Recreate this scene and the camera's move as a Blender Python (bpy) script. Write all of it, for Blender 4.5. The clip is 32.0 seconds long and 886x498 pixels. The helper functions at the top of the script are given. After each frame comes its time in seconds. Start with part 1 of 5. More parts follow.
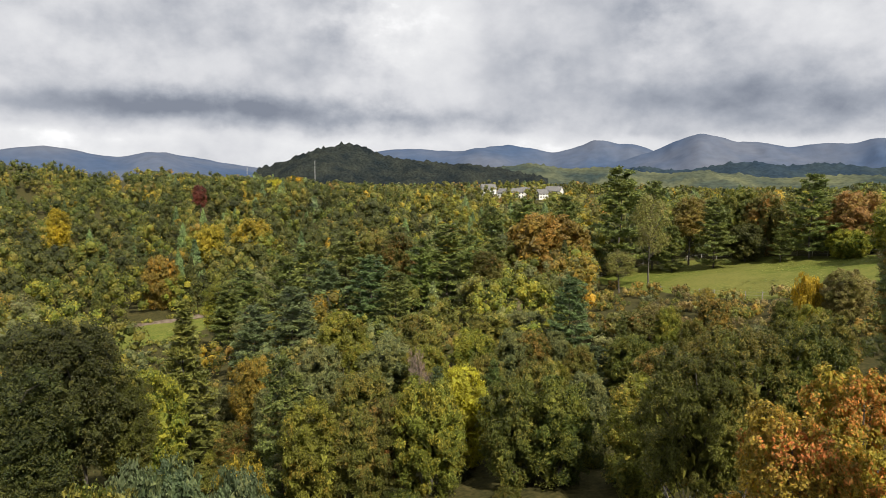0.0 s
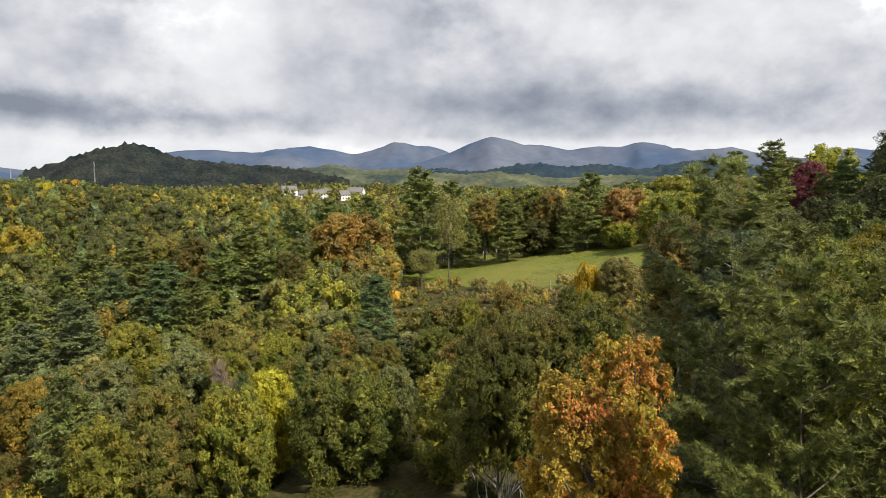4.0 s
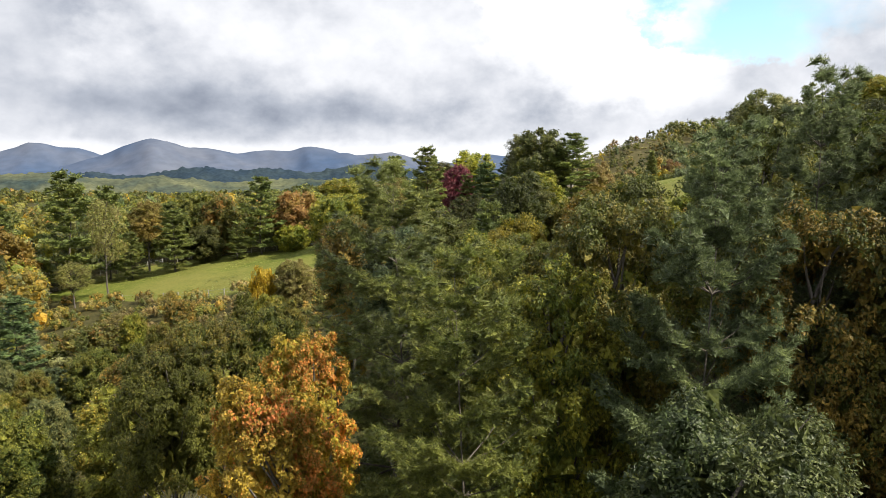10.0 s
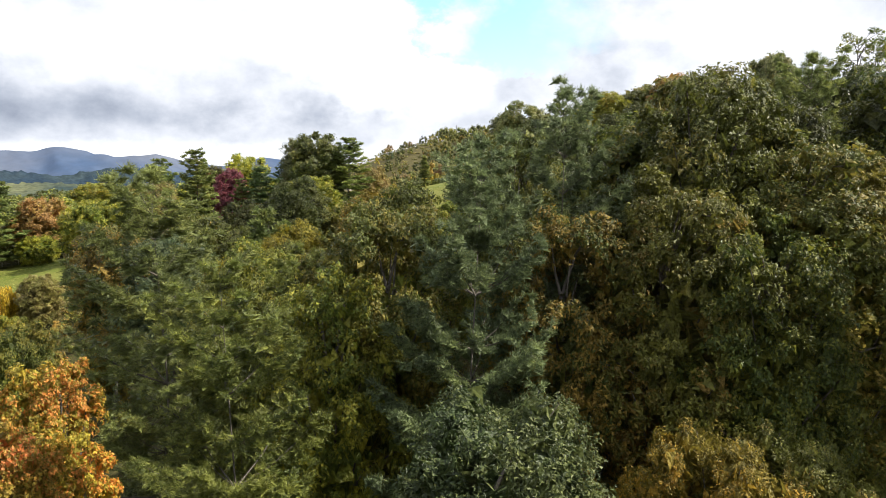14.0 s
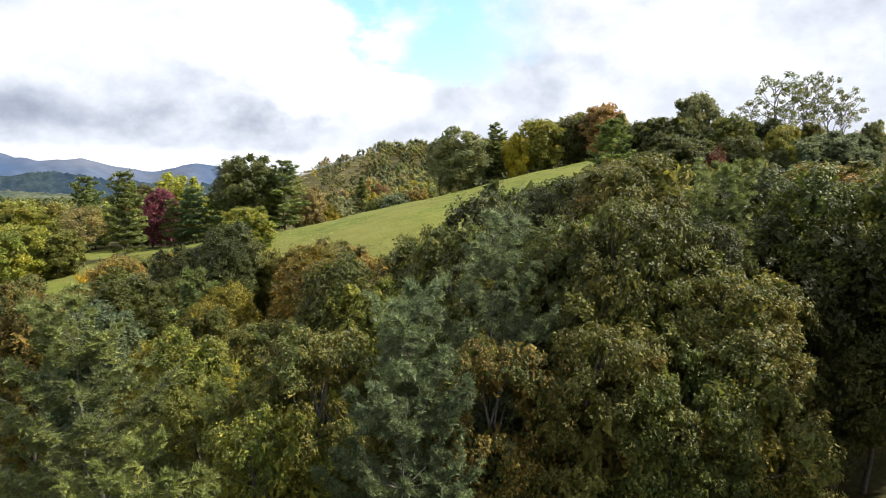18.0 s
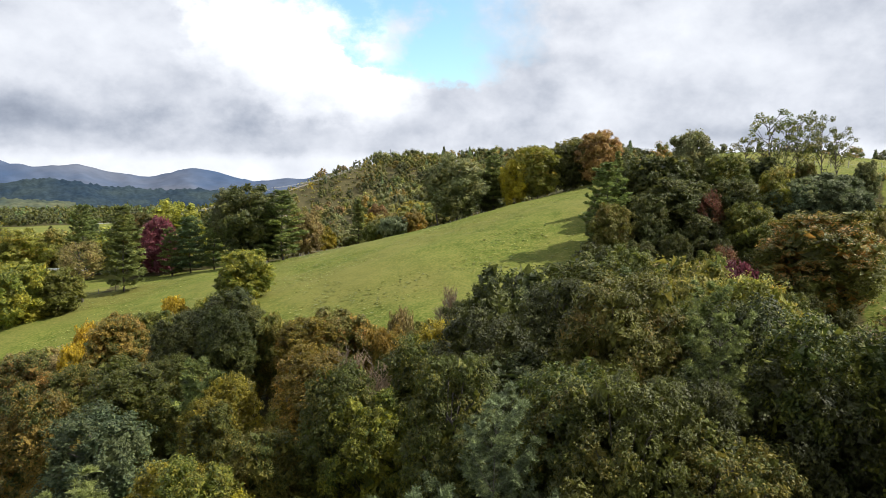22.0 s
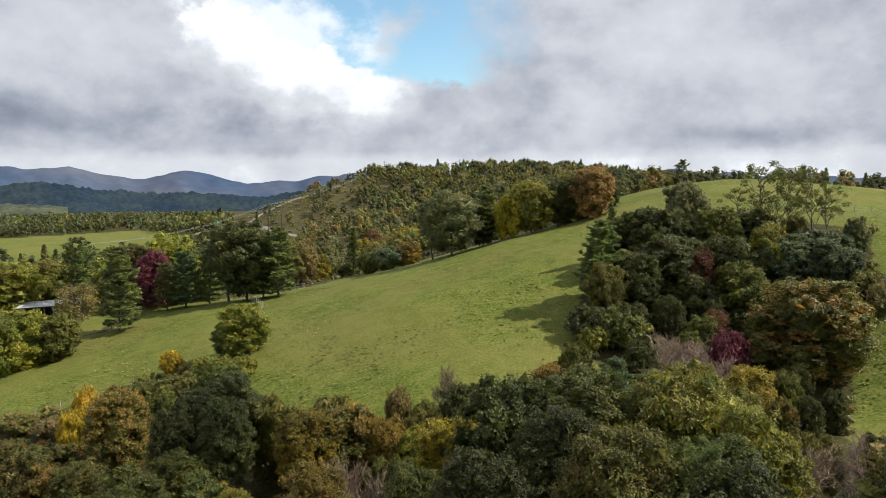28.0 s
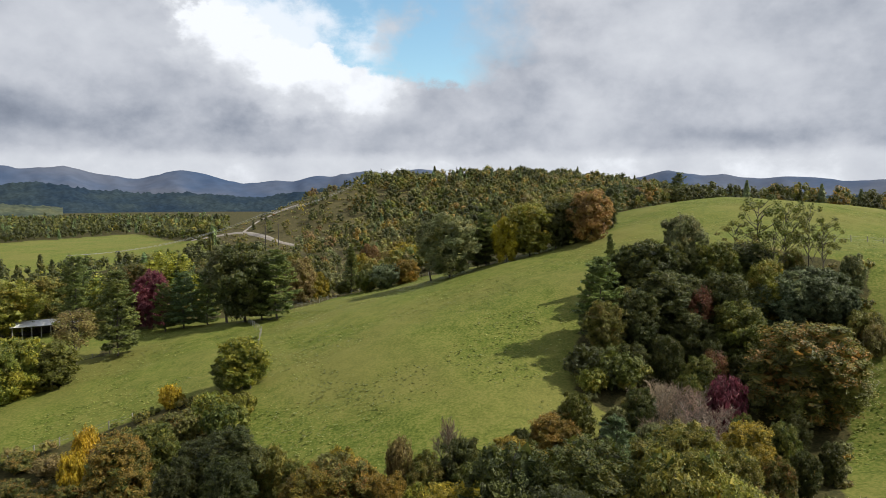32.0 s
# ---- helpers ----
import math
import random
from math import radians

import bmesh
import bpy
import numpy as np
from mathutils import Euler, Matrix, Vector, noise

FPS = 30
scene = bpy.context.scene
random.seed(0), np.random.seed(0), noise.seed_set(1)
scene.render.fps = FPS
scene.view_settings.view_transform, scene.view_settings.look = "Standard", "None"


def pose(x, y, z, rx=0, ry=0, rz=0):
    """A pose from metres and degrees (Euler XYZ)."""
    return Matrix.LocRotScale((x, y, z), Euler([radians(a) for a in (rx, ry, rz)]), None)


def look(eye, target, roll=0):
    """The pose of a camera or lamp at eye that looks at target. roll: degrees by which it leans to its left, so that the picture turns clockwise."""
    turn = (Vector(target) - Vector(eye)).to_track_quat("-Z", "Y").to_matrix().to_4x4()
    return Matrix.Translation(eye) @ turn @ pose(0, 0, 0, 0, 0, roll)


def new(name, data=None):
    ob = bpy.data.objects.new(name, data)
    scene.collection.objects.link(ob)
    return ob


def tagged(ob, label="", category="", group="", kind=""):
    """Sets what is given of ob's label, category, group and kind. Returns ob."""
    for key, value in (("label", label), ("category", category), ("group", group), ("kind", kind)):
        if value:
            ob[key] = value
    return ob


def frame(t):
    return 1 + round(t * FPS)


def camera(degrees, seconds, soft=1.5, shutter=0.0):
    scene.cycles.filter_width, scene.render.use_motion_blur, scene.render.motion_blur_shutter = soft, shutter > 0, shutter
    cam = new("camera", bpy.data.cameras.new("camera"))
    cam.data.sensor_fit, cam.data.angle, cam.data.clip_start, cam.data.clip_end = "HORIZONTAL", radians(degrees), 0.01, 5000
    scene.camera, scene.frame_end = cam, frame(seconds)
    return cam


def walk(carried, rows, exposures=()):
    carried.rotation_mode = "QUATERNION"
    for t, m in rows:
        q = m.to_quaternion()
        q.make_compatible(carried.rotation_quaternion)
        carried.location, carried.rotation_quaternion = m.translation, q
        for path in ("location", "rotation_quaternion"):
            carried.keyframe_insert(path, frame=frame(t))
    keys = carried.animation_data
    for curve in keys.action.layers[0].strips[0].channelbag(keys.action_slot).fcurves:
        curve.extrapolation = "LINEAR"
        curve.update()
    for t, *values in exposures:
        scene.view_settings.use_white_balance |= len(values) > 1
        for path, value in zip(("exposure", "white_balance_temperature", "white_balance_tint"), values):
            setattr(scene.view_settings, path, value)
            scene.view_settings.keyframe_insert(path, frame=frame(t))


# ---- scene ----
cam = camera(64.34, 32.0, soft=0.5)
PATH = [
    (0, look((0.00, 0.00, 30.00), (0.00, 99.44, 19.42), 0.49)),
    (0.5, look((-0.00, -0.05, 29.97), (1.52, 99.38, 19.39), 0.43)),
    (1, look((-0.01, -0.09, 29.93), (4.09, 99.26, 19.38), 0.39)),
    (1.5, look((-0.03, -0.14, 29.89), (7.89, 98.99, 19.39), 0.34)),
    (2, look((-0.05, -0.18, 29.84), (11.93, 98.55, 19.40), 0.30)),
    (2.5, look((-0.06, -0.20, 29.79), (15.69, 98.00, 19.40), 0.26)),
    (3, look((-0.06, -0.21, 29.73), (19.76, 97.26, 19.41), 0.23)),
    (3.5, look((-0.04, -0.20, 29.67), (23.65, 96.41, 19.42), 0.21)),
    (5.5, look((-0.08, -0.21, 29.64), (37.66, 91.85, 19.64), 0.09)),
    (6, look((-0.10, -0.21, 29.64), (41.27, 90.28, 19.70), 0.05)),
    (7, look((-0.14, -0.22, 29.66), (48.06, 86.84, 19.79), 0.01)),
    (8, look((-0.14, -0.24, 29.65), (54.50, 82.93, 19.87), -0.00)),
    (9, look((-0.11, -0.28, 29.59), (60.65, 78.54, 19.86), -0.09)),
    (10, look((-0.07, -0.33, 29.56), (66.67, 73.52, 19.91), -0.21)),
    (11, look((-0.02, -0.39, 29.56), (72.37, 67.93, 20.03), -0.32)),
    (12, look((0.04, -0.43, 29.59), (77.50, 62.11, 20.16), -0.32)),
    (13, look((0.10, -0.45, 29.63), (82.24, 55.80, 20.25), -0.32)),
    (14, look((0.14, -0.51, 29.71), (86.31, 49.40, 20.44), -0.30)),
    (14.5, look((0.17, -0.53, 29.76), (88.65, 45.14, 20.51), -0.24)),
    (16.5, look((0.10, -0.61, 31.34), (90.39, 41.59, 23.12), 0.74)),
    (17, look((0.15, -0.66, 32.22), (90.48, 41.46, 24.06), 0.63)),
    (18, look((0.23, -0.73, 34.09), (90.57, 41.38, 25.96), 0.34)),
    (19, look((0.27, -0.69, 36.03), (90.65, 41.33, 27.91), 0.16)),
    (20, look((0.24, -0.61, 37.91), (90.70, 41.25, 29.80), 0.11)),
    (21, look((0.16, -0.59, 39.62), (90.64, 41.22, 31.58), 0.00)),
    (22, look((0.04, -0.60, 41.21), (90.58, 41.10, 33.28), -0.09)),
    (23, look((-0.07, -0.59, 42.81), (90.54, 40.97, 34.90), -0.14)),
    (24, look((-0.16, -0.56, 44.41), (90.52, 40.83, 36.52), -0.17)),
    (25, look((-0.24, -0.54, 46.00), (90.51, 40.72, 38.15), -0.21)),
    (25.5, look((-0.29, -0.53, 46.79), (90.49, 40.66, 38.91), -0.22)),
    (27.5, look((-0.47, -0.47, 50.01), (90.43, 40.46, 42.18), -0.13)),
    (28, look((-0.47, -0.42, 50.86), (90.46, 40.43, 42.99), -0.14)),
    (29, look((-0.46, -0.31, 52.54), (90.53, 40.42, 44.61), -0.12)),
    (30, look((-0.47, -0.14, 54.19), (90.58, 40.43, 46.20), -0.06)),
    (31, look((-0.56, 0.05, 55.73), (90.55, 40.50, 47.76), 0.01)),
    (32, look((-0.69, 0.22, 57.20), (90.49, 40.52, 49.27), 0.09)),
]
walk(cam, PATH, [(0, 0.25, 6500, 10), (6, 0.46, 6500, 10), (10, 0.66, 6450, 10), (13, 0.86, 6350, 10), (17, 0.84, 6200, 10), (21, 0.58, 6200, 10), (25, 0.30, 6150, 10), (32, 0.0, 6150, 10)])

# ---- light ----
SUN_AZ, SUN_EL = 152.0, 45.0          # degrees from +Y towards +X, and above the horizon


def towards(az, el):
    """Unit vector at an azimuth (clockwise from +Y) and an elevation, in degrees."""
    a, e = radians(az), radians(el)
    return Vector((math.sin(a) * math.cos(e), math.cos(a) * math.cos(e), math.sin(e)))


def nodes_of(tree):
    """Short makers for nodes and links of a node tree."""
    def node(maker, **sets):
        n = tree.nodes.new(maker)
        for key, value in sets.items():
            if key == "ins":
                for name, v in value.items():
                    n.inputs[name].default_value = v
            elif key == "op":
                n.operation = value
            elif key == "mode":
                n.blend_type = value
            elif key == "kind":
                n.data_type = value
        return n

    def link(a, b):
        tree.links.new(a, b)
    return node, link


def ramp(node, link, source, stops):
    n = node("ShaderNodeValToRGB")
    r = n.color_ramp
    while len(r.elements) < len(stops):
        r.elements.new(0.5)
    for e, (pos, col) in zip(r.elements, stops):
        e.position = pos
        e.color = (*col, 1) if len(col) == 3 else col
    link(source, n.inputs[0])
    return n.outputs[0]


def math_node(node, link, op, a, b):
    n = node("ShaderNodeMath", op=op)
    for i, v in enumerate((a, b)):
        if isinstance(v, (int, float)):
            n.inputs[i].default_value = v
        else:
            link(v, n.inputs[i])
    return n.outputs[0]


def mix_colour(node, link, fac, a, b, mode="MIX"):
    n = node("ShaderNodeMix", kind="RGBA", mode=mode)
    for socket, v in ((n.inputs[0], fac), (n.inputs[6], a), (n.inputs[7], b)):
        if isinstance(v, (int, float)):
            socket.default_value = v
        elif isinstance(v, tuple):
            socket.default_value = (*v, 1)
        else:
            link(v, socket)
    return n.outputs[2]


def sky():
    """Broken cloud deck under a clear sky: a low grey deck, a towering white cloud and a blue gap above it."""
    world = bpy.data.worlds.new("sky")
    scene.world = world
    world.use_nodes = True
    tree = world.node_tree
    tree.nodes.clear()
    node, link = nodes_of(tree)
    m = lambda op, a, b=0.0: math_node(node, link, op, a, b)
    air = node("ShaderNodeTexSky")
    air.sky_type = "NISHITA"
    air.sun_disc = False
    air.sun_elevation, air.sun_rotation = radians(SUN_EL), radians(SUN_AZ)
    air.dust_density, air.ozone_density = 0.6, 2.0
    coord = node("ShaderNodeTexCoord")
    split = node("ShaderNodeSeparateXYZ")
    link(coord.outputs["Generated"], split.inputs[0])
    x, y, z = split.outputs

    def squeezed(k):
        """Directions with the height stretched, so that cloud forms lie flat."""
        flat = node("ShaderNodeCombineXYZ")
        link(x, flat.inputs[0])
        link(y, flat.inputs[1])
        link(m("MULTIPLY", z, k), flat.inputs[2])
        return flat.outputs[0]
    flat, round_ = squeezed(2.0), squeezed(1.4)

    def cloud(source, scale, detail, offset, rough=0.55, twist=0.0):
        shift = node("ShaderNodeVectorMath", op="ADD")
        link(source, shift.inputs[0])
        shift.inputs[1].default_value = offset
        n = node("ShaderNodeTexNoise", ins={"Scale": scale, "Detail": detail, "Roughness": rough, "Distortion": twist})
        link(shift.outputs[0], n.inputs["Vector"])
        return n.outputs[0]

    def step(source, low, high, a=0.0, c=1.0):
        n = node("ShaderNodeMapRange", ins={"From Min": low, "From Max": high, "To Min": a, "To Max": c})
        n.interpolation_type = "SMOOTHSTEP"
        link(source, n.inputs[0])
        return n.outputs[0]

    # azimuth and elevation in degrees, ruffled into billows
    az = m("MULTIPLY", m("ARCTAN2", x, y), 57.2958)
    el = m("MULTIPLY", m("ARCSINE", z), 57.2958)
    billow = cloud(round_, 11.0, 9, (2.2, 7.1, 0.3), 0.60)
    ruffle = cloud(round_, 9.0, 9, (5.9, 0.8, 3.3), 0.60)
    az_w = m("ADD", az, m("MULTIPLY", m("SUBTRACT", billow, 0.5), 13.0))
    el_w = m("ADD", el, m("MULTIPLY", m("SUBTRACT", ruffle, 0.5), 7.0))
    el_s = m("ADD", el, m("MULTIPLY", m("SUBTRACT", ruffle, 0.5), 2.4))

    def mass(a, e, wa, we, height=None):
        """A soft cloud mass centred at an azimuth and an elevation."""
        u = m("DIVIDE", m("SUBTRACT", az_w, a), wa)
        v = m("DIVIDE", m("SUBTRACT", height or el_w, e), we)
        return m("POWER", 2.71828, m("MULTIPLY", m("ADD", m("MULTIPLY", u, u), m("MULTIPLY", v, v)), -1.0))

    def total(parts):
        out = None
        for weight, field in parts:
            term = m("MULTIPLY", field, weight)
            out = term if out is None else m("ADD", out, term)
        return out

    big = cloud(flat, 2.1, 3, (3.1, 1.7, 0.0), 0.5)
    mid = cloud(flat, 4.4, 8, (0.4, 5.2, 0.0), 0.50)
    fine = cloud(round_, 15.0, 8, (7.7, 2.2, 0.0), 0.52)
    body = m("ADD", total([(0.18, big), (0.32, mid), (0.24, fine), (0.26, billow)]), 0.0)
    # the white tower stands along the lower edge of the blue gap
    slant = m("ADD", el_w, m("MULTIPLY", m("SUBTRACT", az_w, 57.0), 0.55))
    tower = m("MULTIPLY", m("MULTIPLY", step(slant, 1.5, 8.8), step(az_w, 44.5, 48.0)), m("MULTIPLY", step(az_w, 60.0, 64.5, 1.0, 0.0), step(el_w, 4.0, 7.5)))
    tone = total([(1.0, body), (0.24, tower), (0.21, mass(-2, 12.5, 4.5, 6.5)), (0.07, mass(-19, 8, 9, 2.6)), (0.05, mass(32, 12, 12, 3.5)),
                  (-0.25, mass(-21, 5.0, 14, 1.0, el_s)), (-0.12, mass(-4, 4.3, 9, 0.6, el_s)), (-0.16, mass(24, 5.6, 13, 1.6, el_s)), (-0.06, mass(14, 11, 3.5, 4.0)),
                  (-0.08, mass(41, 5.4, 8, 1.2, el_s)), (-0.05, mass(66, 5.0, 10, 1.2, el_s)), (-0.11, mass(90, 4.3, 9, 0.9, el_s)), (0.05, mass(82, 13, 12, 6))])
    # a pale strip of open sky under the deck
    tone = m("ADD", tone, step(el_s, 2.4, 3.5, 0.13, 0.0))
    grey = ramp(node, link, tone, [(0.28, (0.26, 0.29, 0.355)), (0.38, (0.42, 0.45, 0.515)), (0.46, (0.60, 0.62, 0.67)), (0.54, (0.77, 0.78, 0.815)), (0.66, (0.94, 0.945, 0.96)), (0.76, (1.30, 1.30, 1.30))])
    gap = m("MULTIPLY", m("MULTIPLY", m("MULTIPLY", step(slant, 9.8, 10.5), step(el_w, 8.7, 9.6)), step(az_w, 65.0, 74.0, 1.0, 0.0)), m("MULTIPLY", step(el, 19.0, 27.0, 1.0, 0.0), step(az, 38.0, 43.0)))
    wisp = step(m("ADD", m("MULTIPLY", mid, 0.6), m("MULTIPLY", billow, 0.4)), 0.47, 0.60)
    blue = mix_colour(node, link, 1.0, air.outputs[0], (0.215, 0.235, 0.205), "MULTIPLY")
    blue = mix_colour(node, link, m("MULTIPLY", wisp, 0.85), blue, grey)
    both = mix_colour(node, link, gap, grey, blue)
    back = node("ShaderNodeBackground", ins={"Strength": 0.76})
    link(both, back.inputs[0])
    out = node("ShaderNodeOutputWorld")
    link(back.outputs[0], out.inputs[0])


sky()
sun = new("sun", bpy.data.lights.new("sun", "SUN"))
sun.data.energy, sun.data.angle, sun.data.color = 5.2, radians(1.2), (1.0, 0.91, 0.75)
sun.matrix_world = look(towards(SUN_AZ, SUN_EL) * 500, (0, 0, 0))


# ---- materials ----
def surface(name, colour, rough=0.8, leaf=False, bump=0.0, gloss=0.3):
    """An empty principled material; colour is filled in by the caller through a function of (node, link)."""
    mat = bpy.data.materials.new(name)
    mat.use_nodes = True
    tree = mat.node_tree
    tree.nodes.clear()
    node, link = nodes_of(tree)
    shade = node("ShaderNodeBsdfPrincipled", ins={"Roughness": rough, "Specular IOR Level": gloss})
    col, height = colour(node, link)
    link(col, shade.inputs["Base Color"])
    if height is not None and bump:
        b = node("ShaderNodeBump", ins={"Strength": bump, "Distance": 0.35 if leaf else 0.1})
        link(height, b.inputs["Height"])
        link(b.outputs[0], shade.inputs["Normal"])
    out = node("ShaderNodeOutputMaterial")
    if leaf:
        thin = node("ShaderNodeBsdfTranslucent")
        link(col, thin.inputs[0])
        mix = node("ShaderNodeMixShader", ins={"Fac": 0.38})
        link(shade.outputs[0], mix.inputs[1])
        link(thin.outputs[0], mix.inputs[2])
        link(mix.outputs[0], out.inputs[0])
    else:
        link(shade.outputs[0], out.inputs[0])
    return mat


def noise_of(node, link, scale, detail=4, where="Object"):
    coord = node("ShaderNodeTexCoord")
    n = node("ShaderNodeTexNoise", ins={"Scale": scale, "Detail": detail})
    link(coord.outputs[where], n.inputs["Vector"])
    return n.outputs[0]


def foliage(name, main, second, turning=0.5, spread=0.44, rough=0.45):
    """Leaves: every leaf differs a little, every tree differs, and whole boughs turn to the second colour."""
    def colour(node, link):
        geo, info = node("ShaderNodeNewGeometry"), node("ShaderNodeObjectInfo")
        patch = noise_of(node, link, 0.35, 2)
        fac = math_node(node, link, "ADD", patch, math_node(node, link, "MULTIPLY", math_node(node, link, "SUBTRACT", geo.outputs["Random Per Island"], 0.5), 0.35))
        fac = math_node(node, link, "ADD", fac, math_node(node, link, "MULTIPLY", math_node(node, link, "SUBTRACT", info.outputs["Random"], 0.5), 0.25))
        edge = node("ShaderNodeMapRange", ins={"From Min": turning - 0.06, "From Max": turning + 0.10})
        link(fac, edge.inputs[0])
        base = mix_colour(node, link, edge.outputs[0], main, second)
        hue = node("ShaderNodeHueSaturation")
        link(base, hue.inputs["Color"])
        link(math_node(node, link, "ADD", math_node(node, link, "MULTIPLY", geo.outputs["Random Per Island"], 2 * spread), 1 - spread), hue.inputs["Value"])
        link(math_node(node, link, "ADD", math_node(node, link, "MULTIPLY", info.outputs["Random"], 0.05), 0.475), hue.inputs["Hue"])
        sprig = noise_of(node, link, 4.5, 3)
        mottle = ramp(node, link, sprig, [(0.34, (0.98, 1.0, 0.93)), (0.52, (1.42, 1.42, 1.38)), (0.68, (1.95, 1.9, 1.8))])
        stand = ramp(node, link, noise_of(node, link, 0.085, 2), [(0.34, (0.62, 0.64, 0.62)), (0.50, (1.0, 1.0, 1.0)), (0.66, (1.35, 1.3, 1.2))])
        base = mix_colour(node, link, 1.0, hue.outputs[0], mottle, "MULTIPLY")
        return mix_colour(node, link, 1.0, base, stand, "MULTIPLY"), sprig
    return surface(name, colour, rough, leaf=True, bump=1.0, gloss=0.5)


DARK = foliage("dark green leaves", (0.058, 0.071, 0.017), (0.087, 0.088, 0.019), 0.55)
GREEN = foliage("green leaves", (0.095, 0.115, 0.020), (0.151, 0.142, 0.024), 0.58)
GREYGREEN = foliage("grey green leaves", (0.146, 0.166, 0.065), (0.178, 0.168, 0.060), 0.58)
BLUEGREEN = foliage("blue green leaves", (0.102, 0.134, 0.064), (0.133, 0.144, 0.060), 0.6)
YELLOWGREEN = foliage("yellow green leaves", (0.166, 0.190, 0.028), (0.235, 0.204, 0.027), 0.55)
OLIVE = foliage("olive leaves", (0.133, 0.146, 0.028), (0.185, 0.146, 0.030), 0.55)
CHESTNUT = foliage("long green leaves", (0.060, 0.080, 0.026), (0.110, 0.120, 0.042), 0.56, 0.5, 0.4)
GOLD = foliage("gold leaves", (0.205, 0.178, 0.028), (0.285, 0.196, 0.023), 0.52)
YELLOW = foliage("yellow leaves", (0.45, 0.345, 0.022), (0.31, 0.26, 0.030), 0.58)
AMBER = foliage("amber leaves", (0.215, 0.160, 0.032), (0.245, 0.145, 0.028), 0.56)
ORANGE = foliage("orange leaves", (0.285, 0.178, 0.058), (0.225, 0.170, 0.045), 0.52)
MAPLE = foliage("turning maple leaves", (0.43, 0.34, 0.045), (0.58, 0.235, 0.06), 0.56, 0.5)
RUST = foliage("rust leaves", (0.122, 0.130, 0.028), (0.220, 0.126, 0.030), 0.57)
RED = foliage("red leaves", (0.175, 0.066, 0.038), (0.165, 0.090, 0.034), 0.55)
CRIMSON = foliage("crimson leaves", (0.131, 0.034, 0.036), (0.177, 0.047, 0.046), 0.55)
TAN = foliage("tan leaves", (0.241, 0.186, 0.068), (0.178, 0.162, 0.048), 0.5)
PINE = foliage("pine needles", (0.140, 0.178, 0.052), (0.200, 0.220, 0.056), 0.55, 0.4)
BLUEPINE = foliage("blue pine needles", (0.122, 0.166, 0.076), (0.160, 0.204, 0.078), 0.52, 0.4)
YELLOWPINE = foliage("yellowing pine needles", (0.138, 0.158, 0.036), (0.185, 0.188, 0.040), 0.52, 0.4)
GREY = foliage("bare grey twigs", (0.27, 0.225, 0.185), (0.33, 0.245, 0.19), 0.5, 0.3, 0.9)

GRASS = foliage("grass", (0.138, 0.163, 0.031), (0.175, 0.181, 0.046), 0.55, 0.25)


def bark_colour(node, link):
    a, b = noise_of(node, link, 3.0, 5), noise_of(node, link, 14.0, 4)
    c = ramp(node, link, a, [(0.3, (0.05, 0.042, 0.036)), (0.7, (0.15, 0.13, 0.11))])
    return mix_colour(node, link, 0.35, c, ramp(node, link, b, [(0.3, (0.03, 0.026, 0.022)), (0.7, (0.22, 0.2, 0.17))])), b


BARK = surface("bark", bark_colour, 0.9, bump=0.6)


def dead_colour(node, link):
    a = noise_of(node, link, 5.0, 4)
    return ramp(node, link, a, [(0.3, (0.20, 0.18, 0.16)), (0.7, (0.46, 0.43, 0.39))]), a


DEADWOOD = surface("weathered dead wood", dead_colour, 0.9, bump=0.4)


def ground_colour(node, link):
    meadow = node("ShaderNodeAttribute")
    meadow.attribute_name = "meadow"
    far, mid, fine = noise_of(node, link, 0.035, 5), noise_of(node, link, 0.35, 5), noise_of(node, link, 2.2, 8)
    tuft = math_node(node, link, "ADD", math_node(node, link, "MULTIPLY", mid, 0.34), math_node(node, link, "MULTIPLY", fine, 0.68))
    grass = ramp(node, link, tuft, [(0.38, (0.066, 0.094, 0.014)), (0.50, (0.114, 0.139, 0.024)), (0.60, (0.166, 0.172, 0.040))])
    grass = mix_colour(node, link, ramp(node, link, far, [(0.42, (0, 0, 0)), (0.62, (1, 1, 1))]), grass, mix_colour(node, link, 0.55, grass, (0.175, 0.160, 0.046)))
    wood = ramp(node, link, tuft, [(0.35, (0.030, 0.032, 0.012)), (0.55, (0.066, 0.060, 0.022)), (0.7, (0.105, 0.084, 0.034))])
    fac = math_node(node, link, "ADD", meadow.outputs["Fac"], math_node(node, link, "MULTIPLY", math_node(node, link, "SUBTRACT", mid, 0.5), 0.5))
    edge = node("ShaderNodeMapRange", ins={"From Min": 0.42, "From Max": 0.58})
    link(fac, edge.inputs[0])
    scrub = node("ShaderNodeAttribute")
    scrub.attribute_name = "scrub"
    rough = ramp(node, link, tuft, [(0.36, (0.050, 0.052, 0.022)), (0.50, (0.088, 0.078, 0.034)), (0.62, (0.135, 0.112, 0.052))])
    wood = mix_colour(node, link, scrub.outputs["Fac"], wood, rough)
    return mix_colour(node, link, edge.outputs[0], wood, grass), fine


GROUND = surface("pasture and forest floor", ground_colour, 0.95, bump=0.7, gloss=0.1)


